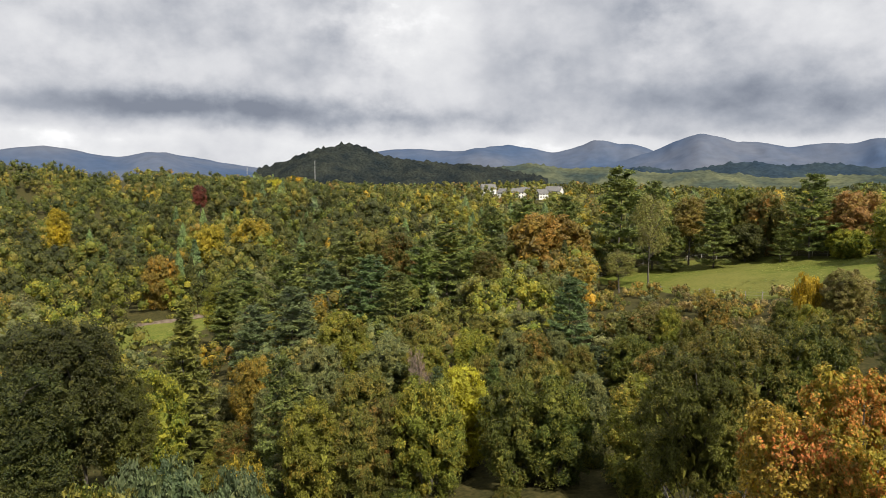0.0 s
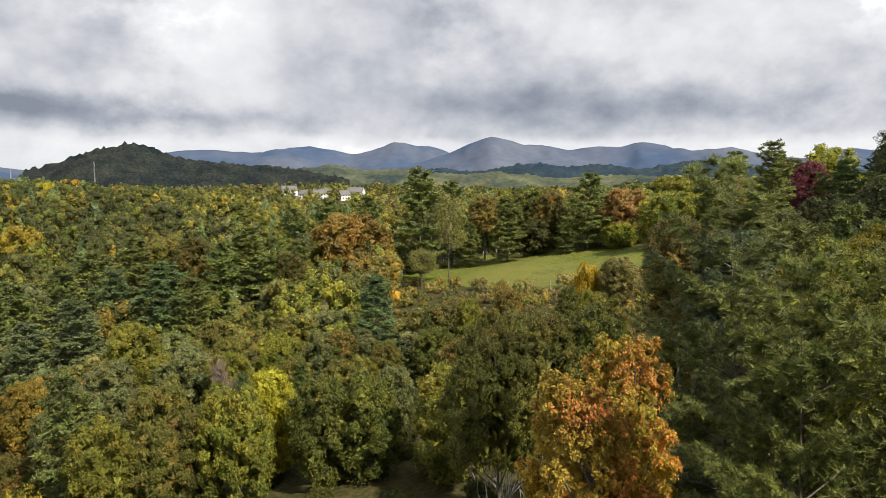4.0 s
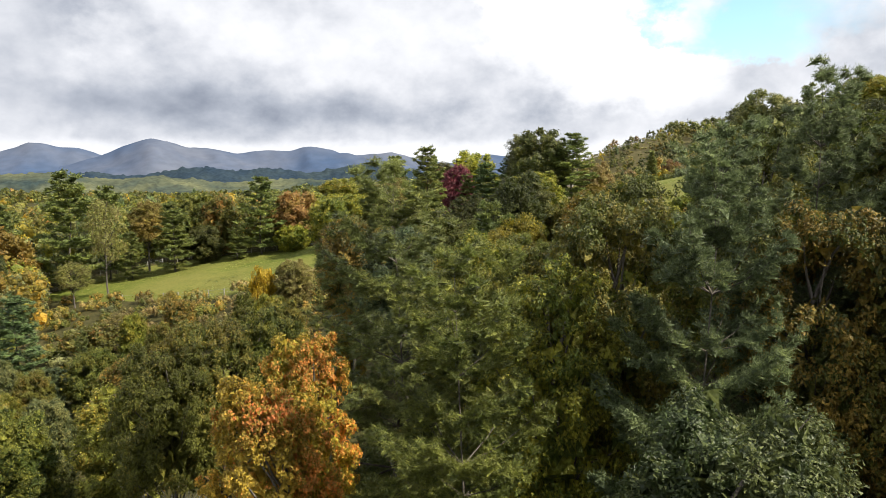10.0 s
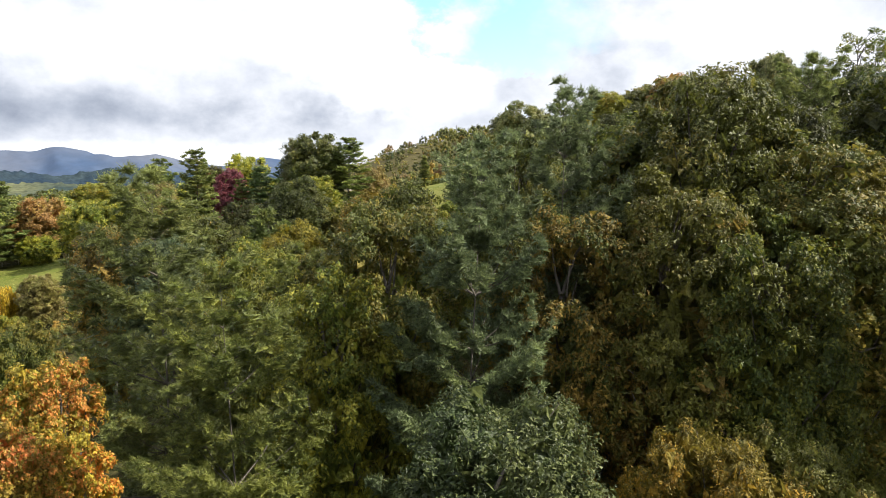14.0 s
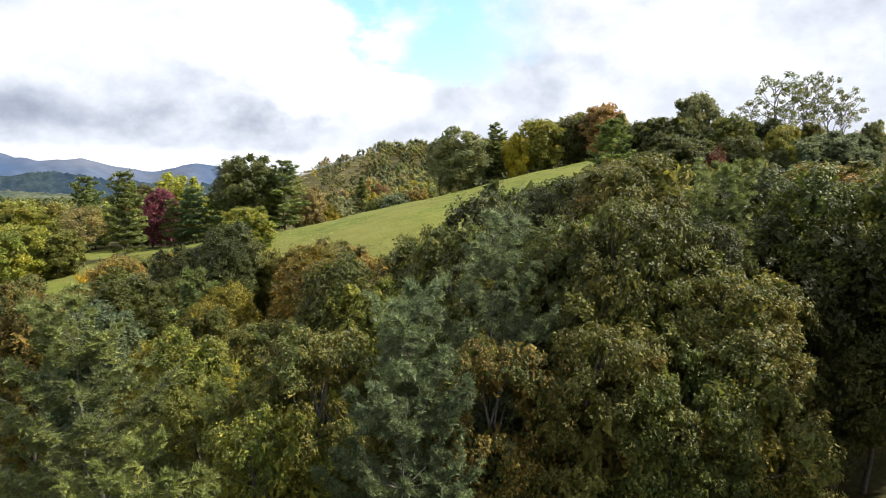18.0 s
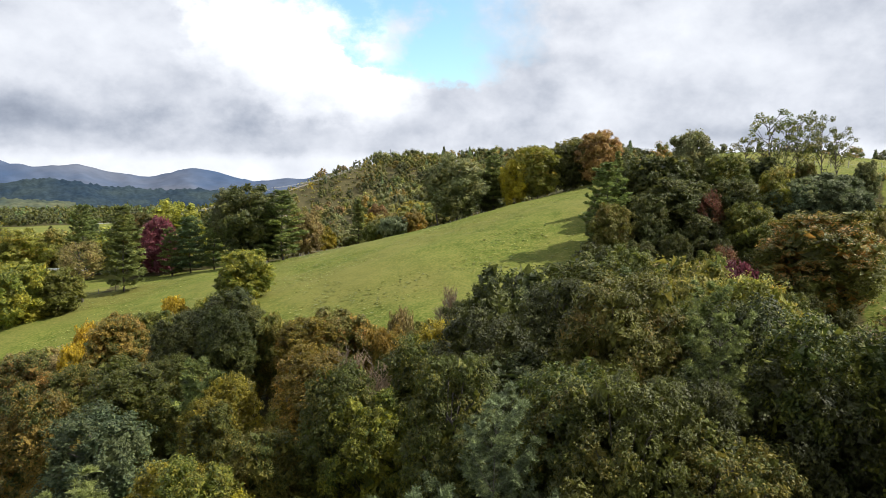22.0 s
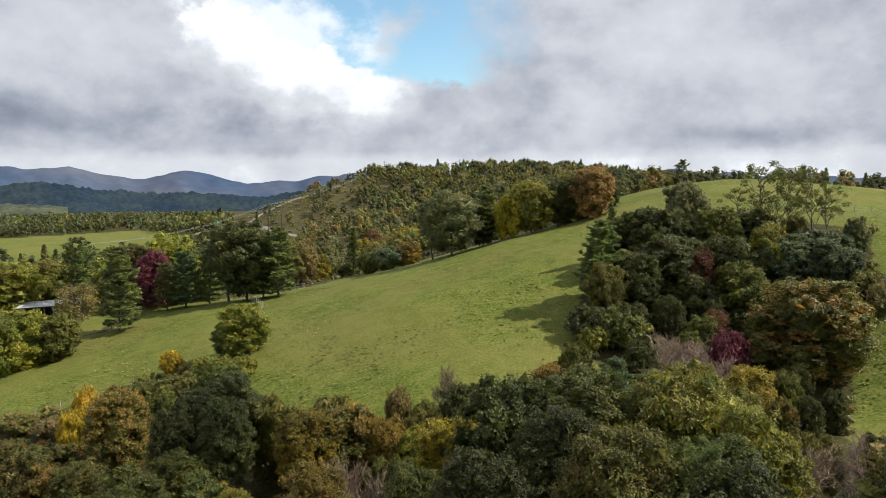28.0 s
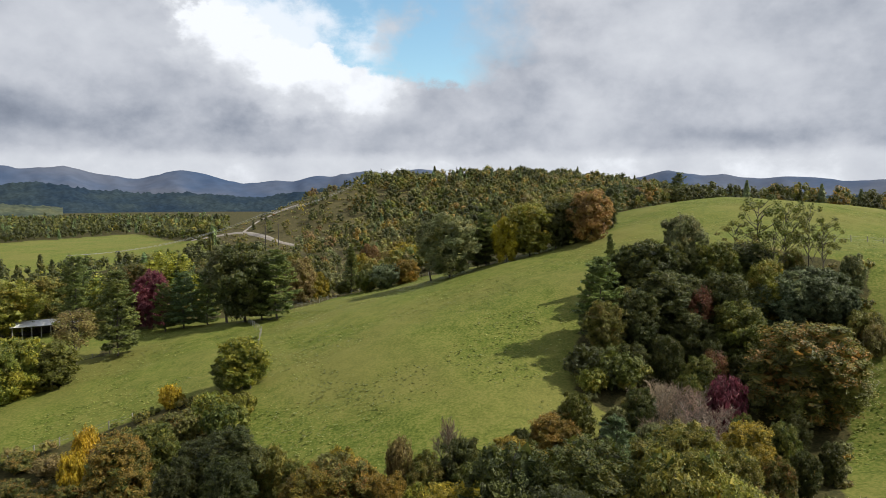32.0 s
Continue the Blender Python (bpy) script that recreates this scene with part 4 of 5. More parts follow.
noak(33.0, 2.4, 20.7, 3.4, DARK)
npine(36.0, 1.5, 21.9, 2.2, PINE)
noak(25.0, 1.6, 17.8, 2.6, GREEN)
noak(28.0, 2.4, 14.8, 2.2, RUST)
noak(22.4, 21.1, 17.3, 2.1, YELLOWGREEN)
dome(15.0, 6.6, 16.0, 3.6, CHESTNUT)
dome(17.9, 2.2, 14.0, 1.9, GOLD)
dome(19.1, 0.6, 13.5, 1.5, OLIVE)
maple(12.3, 20.4, 17.5, 1.7, MAPLE)
maple(9.7, 19.0, 16.9, 1.6, MAPLE)
maple(10.8, 18.9, 15.7, 1.7, MAPLE)
chestnut(15.7, 36.5, 16.3, 3.2, OLIVE)
chestnut(12.9, 35.4, 15.8, 2.6, GREEN)
chestnut(19.2, 37.0, 15.9, 2.7, GREEN)
oak(56, 50, 15.7, 3.3, DARK)
oak(56, 57, 15.0, 2.2, DARK)
pine(43, 41, 16.0, 2.2, PINE)
oak(40, 37, 14.2, 2.4, GREEN)
oak(37, 30, 14.0, 2.1, GOLD)
shrub(52, 99, 7.8, 1.3, YELLOW)
oak(55, 95, 8.2, 3.1, TAN)
# in the hollow
oak(-31, 53, 20.0, 3.7, DARK)
oak(-28, 53, 19.7, 3.1, DARK)
oak(-29, 47, 16.8, 3.8, DARK)
oak(-26, 56, 14.4, 2.5, GREEN)
fir(-28, 75, 18.6, 4.3, YELLOWPINE)
oak(-29, 68, 12.9, 1.8, YELLOWGREEN)
oak(-23, 83, 10.9, 2.7, AMBER)
pine(-14, 60, 13.6, 3.2, PINE)
oak(-11, 57, 10.9, 2.0, YELLOWGREEN)
oak(-8, 68, 11.0, 3.5, OLIVE)
oak(-5, 60, 9.6, 2.2, RUST)
oak(-7, 57, 9.4, 2.1, OLIVE)
oak(-1, 58, 11.6, 3.3, YELLOWGREEN)
oak(2, 64, 11.0, 1.8, YELLOW)
oak(6, 58, 10.8, 3.3, GREEN)
oak(9, 64, 10.7, 3.1, OLIVE)
oak(10, 57, 10.1, 3.3, GREEN)
oak(16, 52, 10.6, 4.0, YELLOWGREEN)
oak(22, 69, 8.6, 3.2, RUST)
shrub(-16, 54, 7.1, 1.0, GOLD)
shrub(-20, 50, 8.6, 2.8, BLUEGREEN)
shrub(-15, 50, 7.5, 2.3, BLUEGREEN)
shrub(-24, 52, 8.1, 2.1, BLUEGREEN)
shrub(-22, 46, 8.0, 1.2, RUST)
shrub(-24, 46, 8.6, 1.9, OLIVE)
snag(17, 47, 5.9, 0.4, GREY)
snag(15.0, 41.1, 7.7, 0.4, GREY)
snag(16.6, 40.5, 4.7, 0.4, GREY)
snag(11.9, 16.4, 13.8, 0.2, GREY)
pine(19, 103, 12.7, 4.0, BLUEPINE)
pine(18, 82, 6.7, 2.7, BLUEPINE)
oak(27, 182, 19.6, 12.2, AMBER)
sparse(40, 158, 10.2, 5.0, TAN)
pine(45, 180, 27.8, 8.8, PINE)
pine(55, 184, 23.5, 5.4, PINE)
sparse(47, 159, 22.6, 3.1, TAN)
oak(-17, 171, 21.7, 6.9, OLIVE)
oak(-11, 165, 20.8, 4.6, RUST)
pine(-23, 166, 21.2, 7.1, PINE)
pine(-31, 162, 19.6, 6.6, PINE)
pine(1, 160, 20.7, 7.7, PINE)
pine(-5, 155, 18.7, 5.6, PINE)
pine(6, 166, 16.9, 5.3, PINE)
pine(-14, 141, 17.6, 6.3, BLUEPINE)
pine(-24, 146, 17.1, 5.3, BLUEPINE)
pine(-35, 154, 18.2, 5.7, PINE)
pine(-41, 144, 17.2, 6.6, PINE)
pine(-27, 125, 14.9, 5.6, BLUEPINE)
pine(-42, 136, 15.6, 4.6, PINE)
pine(-31, 114, 13.4, 5.2, BLUEPINE)
pine(-9, 135, 14.3, 4.9, PINE)
pine(13, 174, 14.4, 5.6, PINE)
oak(10, 160, 13.8, 3.9, RUST)
oak(-16, 111, 12.0, 4.3, YELLOWGREEN)
oak(-45, 139, 16.0, 2.3, YELLOWGREEN)
oak(-4, 108, 10.5, 4.3, OLIVE)
oak(7, 104, 9.6, 4.6, OLIVE)
oak(4, 92, 9.4, 3.3, YELLOWGREEN)
oak(-2, 84, 9.7, 3.0, YELLOWGREEN)
oak(-7, 90, 10.1, 4.3, GREYGREEN)
oak(-15, 85, 11.2, 3.4, GREYGREEN)
bare(-3, 80, 11.3, 1.6, GREY)
bare(12, 111, 10.6, 1.3, GREY)
oak(13, 109, 8.4, 4.0, GREYGREEN)
oak(12, 91, 8.5, 3.0, RUST)
sparse(44, 117, 5.5, 5.5, GOLD)
sparse(33, 107, 6.4, 3.1, TAN)
shrub(30, 108, 5.5, 4.9, RUST)
shrub(33, 98, 5.4, 3.8, TAN)
pine(58, 177, 11.5, 3.7, PINE)
oak(65, 185, 18.7, 5.0, ORANGE)
pine(67, 173, 17.4, 5.8, PINE)
oak(79, 189, 19.7, 6.6, GREEN)
oak(83, 182, 18.5, 6.1, RUST)
oak(76, 176, 10.5, 5.4, DARK)
pine(81, 168, 9.4, 5.7, PINE)
pine(88, 168, 20.4, 6.7, PINE)
oak(97, 166, 16.1, 7.1, ORANGE)
oak(93, 161, 7.1, 5.2, YELLOWGREEN)
oak(100, 162, 8.8, 4.6, GREEN)
pine(26, 223, 19.0, 7.2, PINE)
pine(15, 221, 17.3, 6.2, PINE)
pine(37, 212, 20.1, 6.0, PINE)
oak(-91, 430, 12.0, 7.1, YELLOW)
oak(-100, 418, 9.9, 6.2, YELLOW)
oak(-92, 410, 3.9, 8.4, GOLD)
oak(-56, 335, 3.7, 6.8, YELLOW)
oak(-108, 312, 16.7, 3.4, RED)
oak(-125, 228, 21.7, 3.1, YELLOW)
oak(-65, 241, 17.7, 7.0, GOLD)
oak(-76, 228, 18.4, 5.8, GOLD)
oak(-75, 186, 16.0, 4.8, GOLD)
# added out of view beyond the edge of the wood, to shade the near trees
noak(37, -10, 26, 4.6, DARK)
noak(47, -14, 24, 4.6, DARK)
noak(28, -11, 26, 4.6, GREEN)
noak(40, -17, 26, 4.6, DARK)
noak(29, -16, 26, 4.6, OLIVE)
noak(40, -24, 25, 4.6, GREEN)
noak(28, -23, 25, 4.6, DARK)
noak(19, -23, 22, 4.6, DARK)
noak(58, -15, 17, 4.6, DARK)


# ---- the woods between them ----
def clear_of(x, y, gap):
    return all((x - a) ** 2 + (y - b) ** 2 > (r + gap) ** 2 for a, b, r in PLANTED)


def scatter(az, dist, spacing):
    """Places spread over a sector round the hover point, outside the meadows and off the trees already there."""
    out = []
    far = dist[1]
    for gx in np.arange(-far, far, spacing):
        for gy in np.arange(-far, far, spacing):
            x, y = gx + RNG.uniform(-0.7, 0.7) * spacing, gy + RNG.uniform(-0.7, 0.7) * spacing
            d, a = math.hypot(x, y), math.degrees(math.atan2(x, y))
            if dist[0] < d < dist[1] and az[0] < a < az[1]:
                out.append((x, y))
    px, py = [p[0] for p in out], [p[1] for p in out]
    keep = ~on_track(np.array(px), np.array(py), 5.0) & ~inside(BARN_YARD, px, py) & ~inside(LAWN_SIDE, px, py) & ~is_meadow(np.array([p[0] for p in out]), np.array([p[1] for p in out]))
    return [p for p, k in zip(out, keep) if k]


def choose(mix):
    total = sum(w for _, w in mix)
    r = RNG.uniform(0, total)
    for item, w in mix:
        r -= w
        if r <= 0:
            return item
    return mix[-1][0]


AUTUMN = [(OLIVE, 4), (GREEN, 7), (YELLOWGREEN, 2.5), (DARK, 7), (GOLD, 0.9), (RUST, 0.9), (AMBER, 0.4), (GREYGREEN, 1)]


def wood(az, dist, spacing, heights, mix, pines=0.25, gap=0.0):
    for x, y in scatter(az, dist, spacing):
        if not clear_of(x, y, gap):
            continue
        h = RNG.uniform(*heights)
        if RNG.random() < pines:
            pine(x, y, h * 1.1, h * 0.21, choose([(PINE, 3), (BLUEPINE, 2)]))
        else:
            oak(x, y, h, h * RNG.uniform(0.24, 0.34), choose(mix))


def brush(az, dist, spacing, heights, mix, gap=-1.0):
    for x, y in scatter(az, dist, spacing):
        if clear_of(x, y, gap):
            h = RNG.uniform(*heights)
            shrub(x, y, h, h * RNG.uniform(0.55, 0.9), choose(mix), "in the rough hollow")


# Dark green wood, weighted darker to stand in for cloud shade on this side.
wood((62, 104), (34, 62), 6.5, (15, 19), [(DARK, 6), (GREEN, 4), (OLIVE, 3), (RUST, 0.6), (YELLOWGREEN, 0.6)], 0.12, 0.0)
wood((28, 48), (42, 82), 6.5, (7, 10), AUTUMN, 0.12, 0.0)
wood((48, 62), (42, 88), 6.5, (7, 10.5), AUTUMN, 0.12, 0.0)
wood((62, 100), (62, 96), 6.0, (6, 9), AUTUMN, 0.1, -0.5)
wood((77, 97), (98, 150), 7.0, (6, 9), [(OLIVE, 4), (GREEN, 4), (DARK, 4), (GREYGREEN, 2)], 0.0, -1.5)
wood((-40, 30), (66, 100), 7.0, (6, 9), [(OLIVE, 5), (GREYGREEN, 6), (YELLOWGREEN, 5), (GREEN, 2), (TAN, 2), (GOLD, 1), (RUST, 1)], 0.2, -0.5)
brush((-38, 26), (44, 66), 4.6, (1.2, 2.8), [(OLIVE, 4), (DARK, 4), (GREEN, 4), (RUST, 1)])
brush((-36, 30), (66, 100), 6.5, (2.0, 4.0), [(OLIVE, 4), (GREYGREEN, 2), (RUST, 1), (GREEN, 4), (YELLOWGREEN, 3)])
brush((-38, 40), (24, 46), 4.4, (2.0, 4.0), [(OLIVE, 3), (DARK, 3), (GREEN, 4), (YELLOWGREEN, 2), (GREYGREEN, 1)], -0.5)


# ---- woods far off: too many to count ----
def small_tree(seed, height, radius, leaf, count, lobes, cone=False):
    rng = np.random.default_rng(seed)
    pile = Pile()
    iv, jf = ico()
    if cone:
        z = rng.uniform(0.08, 1, count) * height
        a = rng.uniform(0, 6.28, count)
        r = radius * (1 - z / height) ** 0.8 * rng.uniform(0.6, 1.1, count)
        at = np.column_stack([np.cos(a) * r, np.sin(a) * r, z])
        leaves(pile, rng, at, unit(np.column_stack([np.cos(a), np.sin(a), np.full(count, 0.2)])), leaf * 1.15, 0.36, 0.4)
        tube(pile, [(0, 0, -1), (0, 0, height * 0.5), (0, 0, height)], [radius * 0.4, radius * 0.35, 0.05], 5)
    else:
        c, lr = crown_lobes(rng, lobes, radius, height * 0.47, height * 0.53, (0.26, 0.46), -0.7)
        k = rng.choice(lobes, count, p=lr ** 2 / (lr ** 2).sum())
        d = unit(ball(rng, count) + 0.8 * unit(c[k] - [0, 0, height * 0.3]))
        leaves(pile, rng, c[k] + d * (lr[k] * rng.uniform(0.85, 1.1, count))[:, None], d, leaf * 0.9, 0.40)
        for q in range(lobes):
            pile.add(c[q] + iv * (1 + rng.normal(0, 0.1, (len(iv), 1))) * lr[q] * 0.66, jf)
    return pile.arrays()


def far_woods(places, heights, cones, mix, leaf, count, lobes, label, width=0.30):
    """Joins many small trees into one mesh for each colour."""
    round_ones = [small_tree(s, 10, 10 * width, leaf, count, lobes) for s in range(4)]
    cone_ones = [small_tree(s + 9, 10, 2.6, leaf, int(count * 1.4), lobes, True) for s in range(3)]
    piles = {}
    for x, y in places:
        cone = RNG.random() < cones
        mat = choose([(DARK, 2), (BLUEPINE, 2)]) if cone else choose(mix)
        v, fs = (cone_ones if cone else round_ones)[int(RNG.integers(3))]
        s, a = RNG.uniform(*heights) / 10, RNG.uniform(0, 6.28)
        ca, sa = math.cos(a) * s, math.sin(a) * s
        w = np.column_stack([v[:, 0] * ca - v[:, 1] * sa, v[:, 0] * sa + v[:, 1] * ca, v[:, 2] * s]) + [x, y, float(ground_z(x, y))]
        pile = piles.setdefault(mat, Pile())
        first = pile.n
        pile.v.append(w)
        pile.n += len(w)
        for f in fs:
            pile.f[f.shape[1]].append(f + first)
    for mat, pile in piles.items():
        me = pile.mesh("far_woods")
        me.materials.append(mat)
        tagged(new("far_woods", me), f"{label}, {words(mat)}", "woods", "distant woods", "stuff")


OPEN = [(p[0], p[1]) for p in PLANTED]


def beside(places, gap):
    """Leaves out places that a single tree already fills."""
    taken = np.array(OPEN)
    return [p for p in places if np.min((taken[:, 0] - p[0]) ** 2 + (taken[:, 1] - p[1]) ** 2) > gap * gap]


far_woods([p for p in scatter((4, 36), (98, 176), 3.9) if clear_of(*p, -1.0)], (1.2, 2.6), 0.0, [(RUST, 3), (TAN, 3), (OLIVE, 4), (GREYGREEN, 2)], 1.5, 150, 9, "rough brush below the small pasture", 0.8)
far_woods([p for p in scatter((30, 46), (88, 140), 3.6) if clear_of(*p, -1.0)], (1.0, 2.2), 0.0, [(RUST, 4), (TAN, 2), (OLIVE, 2)], 1.5, 150, 9, "rust brown brush along the pasture", 0.8)
far_woods([p for p in scatter((64, 98), (66, 165), 4.0) if clear_of(*p, -1.0)], (0.9, 2.0), 0.0, [(RUST, 2), (OLIVE, 4), (GREYGREEN, 3), (TAN, 1)], 1.6, 130, 8, "low brush under the group of trees", 0.9)
LAWN_EDGE = [(x + RNG.uniform(-1.5, 1.5), y + RNG.uniform(-1.5, 1.5)) for x in np.arange(-96, -36, 3.8) for y in np.arange(108, 190, 3.8)]
far_woods([p for p in LAWN_EDGE if inside(LAWN_SIDE, *p) and not inside(LOW_LAWN, *p)], (1.0, 1.8), 0.0, [(OLIVE, 3), (GREEN, 3), (GREYGREEN, 2)], 1.7, 110, 8, "low bushes beside the lawn", 1.1)
# Heavy dark green weight puts the facing hill's cloud shade into its leaf colours.
SHADE_MIX = [(DARK, 14), (GREEN, 4), (OLIVE, 4), (YELLOWGREEN, 0.6), (GOLD, 0.9), (RUST, 1.4)]
MIXED = AUTUMN + [(OLIVE, 4), (GREEN, 2)]
# Paler leaf colours stand in for stronger sun on the hollow and valley woods.
SUNNY = [(YELLOWGREEN, 5), (OLIVE, 4), (GREYGREEN, 5), (GREEN, 4), (GOLD, 1), (RUST, 1)]
far_woods(beside(scatter((-40, 10), (100, 135), 6.5), 4.5), (5, 8.5), 0.04, SUNNY + [(TAN, 1.5)], 0.50, 480, 10, "young mixed woods in the hollow", 0.42)
far_woods(beside(scatter((-40, 12), (135, 200), 7.5), 5.0), (9, 13), 0.08, SUNNY, 0.50, 560, 11, "pines and autumn trees in the hollow", 0.38)
far_woods(beside(scatter((12, 48), (196, 300), 8.5), 5.0), (12, 17), 0.2, SUNNY, 0.52, 560, 11, "mixed woods behind the pasture", 0.36)
far_woods(beside(scatter((-2, 12), (200, 300), 9.5), 5.0), (10, 14), 0.15, SUNNY, 0.58, 480, 10, "mixed woods in the valley", 0.40)
far_woods(beside(scatter((-42, -2), (196, 330), 8.6), 4.5), (7, 14), 0.16, SHADE_MIX, 0.55, 520, 12, "mixed autumn woods on the facing hill", 0.44)
far_woods(scatter((-42, -1), (330, 500), 10.5), (8, 12), 0.12, SHADE_MIX, 0.75, 300, 10, "mixed autumn woods on the facing hill", 0.46)
far_woods(scatter((30, 48), (300, 900), 17), (9, 14), 0.2, [(DARK, 6), (GREEN, 1)], 1.3, 90, 7, "dark woods round the far field", 0.5)
far_woods(scatter((-24, 30), (300, 900), 18), (8, 12), 0.15, MIXED, 2.0, 50, 5, "autumn woods in the valley", 0.5)
far_woods(scatter((30, 49), (480, 1400), 17), (10, 16), 0.2, [(DARK, 6), (OLIVE, 1), (GREEN, 2)], 2.4, 22, 4, "dark woods beyond the far field", 0.6)
HILL_MIX = [(OLIVE, 4), (GREYGREEN, 4), (DARK, 5), (GREEN, 2), (TAN, 2), (RUST, 1.5), (GOLD, 0.6)]
far_woods(beside(scatter((46, 84), (235, 640), 6.6), 2.0), (0.8, 2.2), 0.0, [(OLIVE, 4), (TAN, 4), (RUST, 2), (GREYGREEN, 4)], 1.0, 34, 4, "brushy autumn scrub on the hill", 1.3)
far_woods(beside(scatter((48, 57), (270, 560), 17), 5.0), (4, 9), 0.12, HILL_MIX, 0.8, 200, 8, "trees scattered over the brushy hill", 0.42)
far_woods(beside(scatter((59, 66), (250, 640), 11.0), 5.0), (6, 13), 0.14, HILL_MIX, 0.55, 420, 12, "trees thickening over the brushy hill", 0.46)
far_woods(beside(scatter((55, 59), (250, 640), 11.0), 5.0), (3.5, 8), 0.14, HILL_MIX, 0.55, 420, 12, "trees thickening over the brushy hill", 0.46)
far_woods(beside(scatter((66, 84), (245, 600), 9.0), 4.0), (5, 14), 0.08, [(DARK, 7), (OLIVE, 5), (GREEN, 2), (RUST, 2.5), (TAN, 1), (GOLD, 0.5)], 0.55, 420, 12, "autumn woods over the hill", 0.44)
far_woods(scatter((60, 68), (575, 640), 20), (8, 13), 0.6, [(DARK, 5), (OLIVE, 2)], 1.0, 160, 8, "pines standing along the hilltop", 0.4)
far_woods(scatter((68, 84), (540, 620), 8.5), (8, 12), 0.15, [(DARK, 7), (GREEN, 1), (RUST, 2)], 1.1, 160, 8, "dark tree line on the hilltop", 0.42)
far_woods(scatter((84, 102), (330, 420), 9.5), (6, 11), 0.15, [(DARK, 5), (RUST, 1.5), (OLIVE, 2)], 1.0, 180, 8, "dark trees behind the crest", 0.42)
far_woods(scatter((84, 104), (600, 900), 15), (9, 14), 0.2, [(DARK, 5), (OLIVE, 2), (RUST, 1)], 1.8, 46, 6, "dark woods beyond the crest", 0.5)


# ---- buildings, poles, fences ----
def box(pile, x0, x1, y0, y1, z0, z1):
    v = [(x, y, z) for z in (z0, z1) for x, y in ((x0, y0), (x1, y0), (x1, y1), (x0, y1))]
    pile.add(v, [(3, 2, 1, 0), (4, 5, 6, 7), (0, 1, 5, 4), (1, 2, 6, 5), (2, 3, 7, 6), (3, 0, 4, 7)])


def slab(pile, a, b, c, d, thick):
    """A flat board with corners a, b, c, d and a thickness downwards."""
    top = np.array([a, b, c, d], float)
    v = np.concatenate([top - [0, 0, thick], top])
    pile.add(v, [(3, 2, 1, 0), (4, 5, 6, 7), (0, 1, 5, 4), (1, 2, 6, 5), (2, 3, 7, 6), (3, 0, 4, 7)])


def part(name, pile, material, parent, label=""):
    me = pile.mesh(name)
    me.materials.append(material)
    ob = new(name, me)
    ob.parent = parent
    if label:
        ob["label"] = label
    return ob


def standing(name, x, y, turn, label, category, group="", lift=0.0):
    root = new(name)
    root.matrix_world = pose(x, y, float(ground_z(x, y)) + lift, 0, 0, turn)
    return tagged(root, label, category, group)


def one(*args):
    p = Pile()
    box(p, *args)
    return p


def barn(x, y, turn, long=24.0, deep=8.0):
    root = standing("barn", x, y, turn, "long open cattle shed with a pale metal roof", "barn")
    for k, (y0, y1, z0, z1) in enumerate(((-deep / 2 - 0.6, 0, 3.5, 4.6), (0, deep / 2 + 0.6, 4.6, 3.5))):
        p = Pile()
        slab(p, (-long / 2 - 0.5, y0, z0), (long / 2 + 0.5, y0, z0), (long / 2 + 0.5, y1, z1), (-long / 2 - 0.5, y1, z1), 0.12)
        sheet = part("roof", p, ROOF_METAL, root, "pale metal roof")
        for i in range(25):
            q = Pile()
            rx = -long / 2 + i * long / 24
            slab(q, (rx - 0.04, y0, z0 + 0.05), (rx + 0.04, y0, z0 + 0.05), (rx + 0.04, y1, z1 + 0.05), (rx - 0.04, y1, z1 + 0.05), 0.05)
            part("seam", q, ROOF_METAL, sheet)
    part("back_wall", one(-long / 2, long / 2, deep / 2 - 0.15, deep / 2, -0.8, 3.4), BARN_WOOD, root)
    for s in (-1, 1):
        part("end_wall", one(s * long / 2 - 0.08, s * long / 2 + 0.08, -deep / 2, deep / 2, -0.8, 3.5), BARN_WOOD, root)
    for i in range(8):
        px = -long / 2 + 0.3 + i * (long - 0.6) / 7
        part("post", one(px - 0.12, px + 0.12, -deep / 2, -deep / 2 + 0.24, -0.8, 3.4), POST_WOOD, root)
    part("beam", one(-long / 2, long / 2, -deep / 2, -deep / 2 + 0.2, 3.05, 3.3), BARN_WOOD, root)


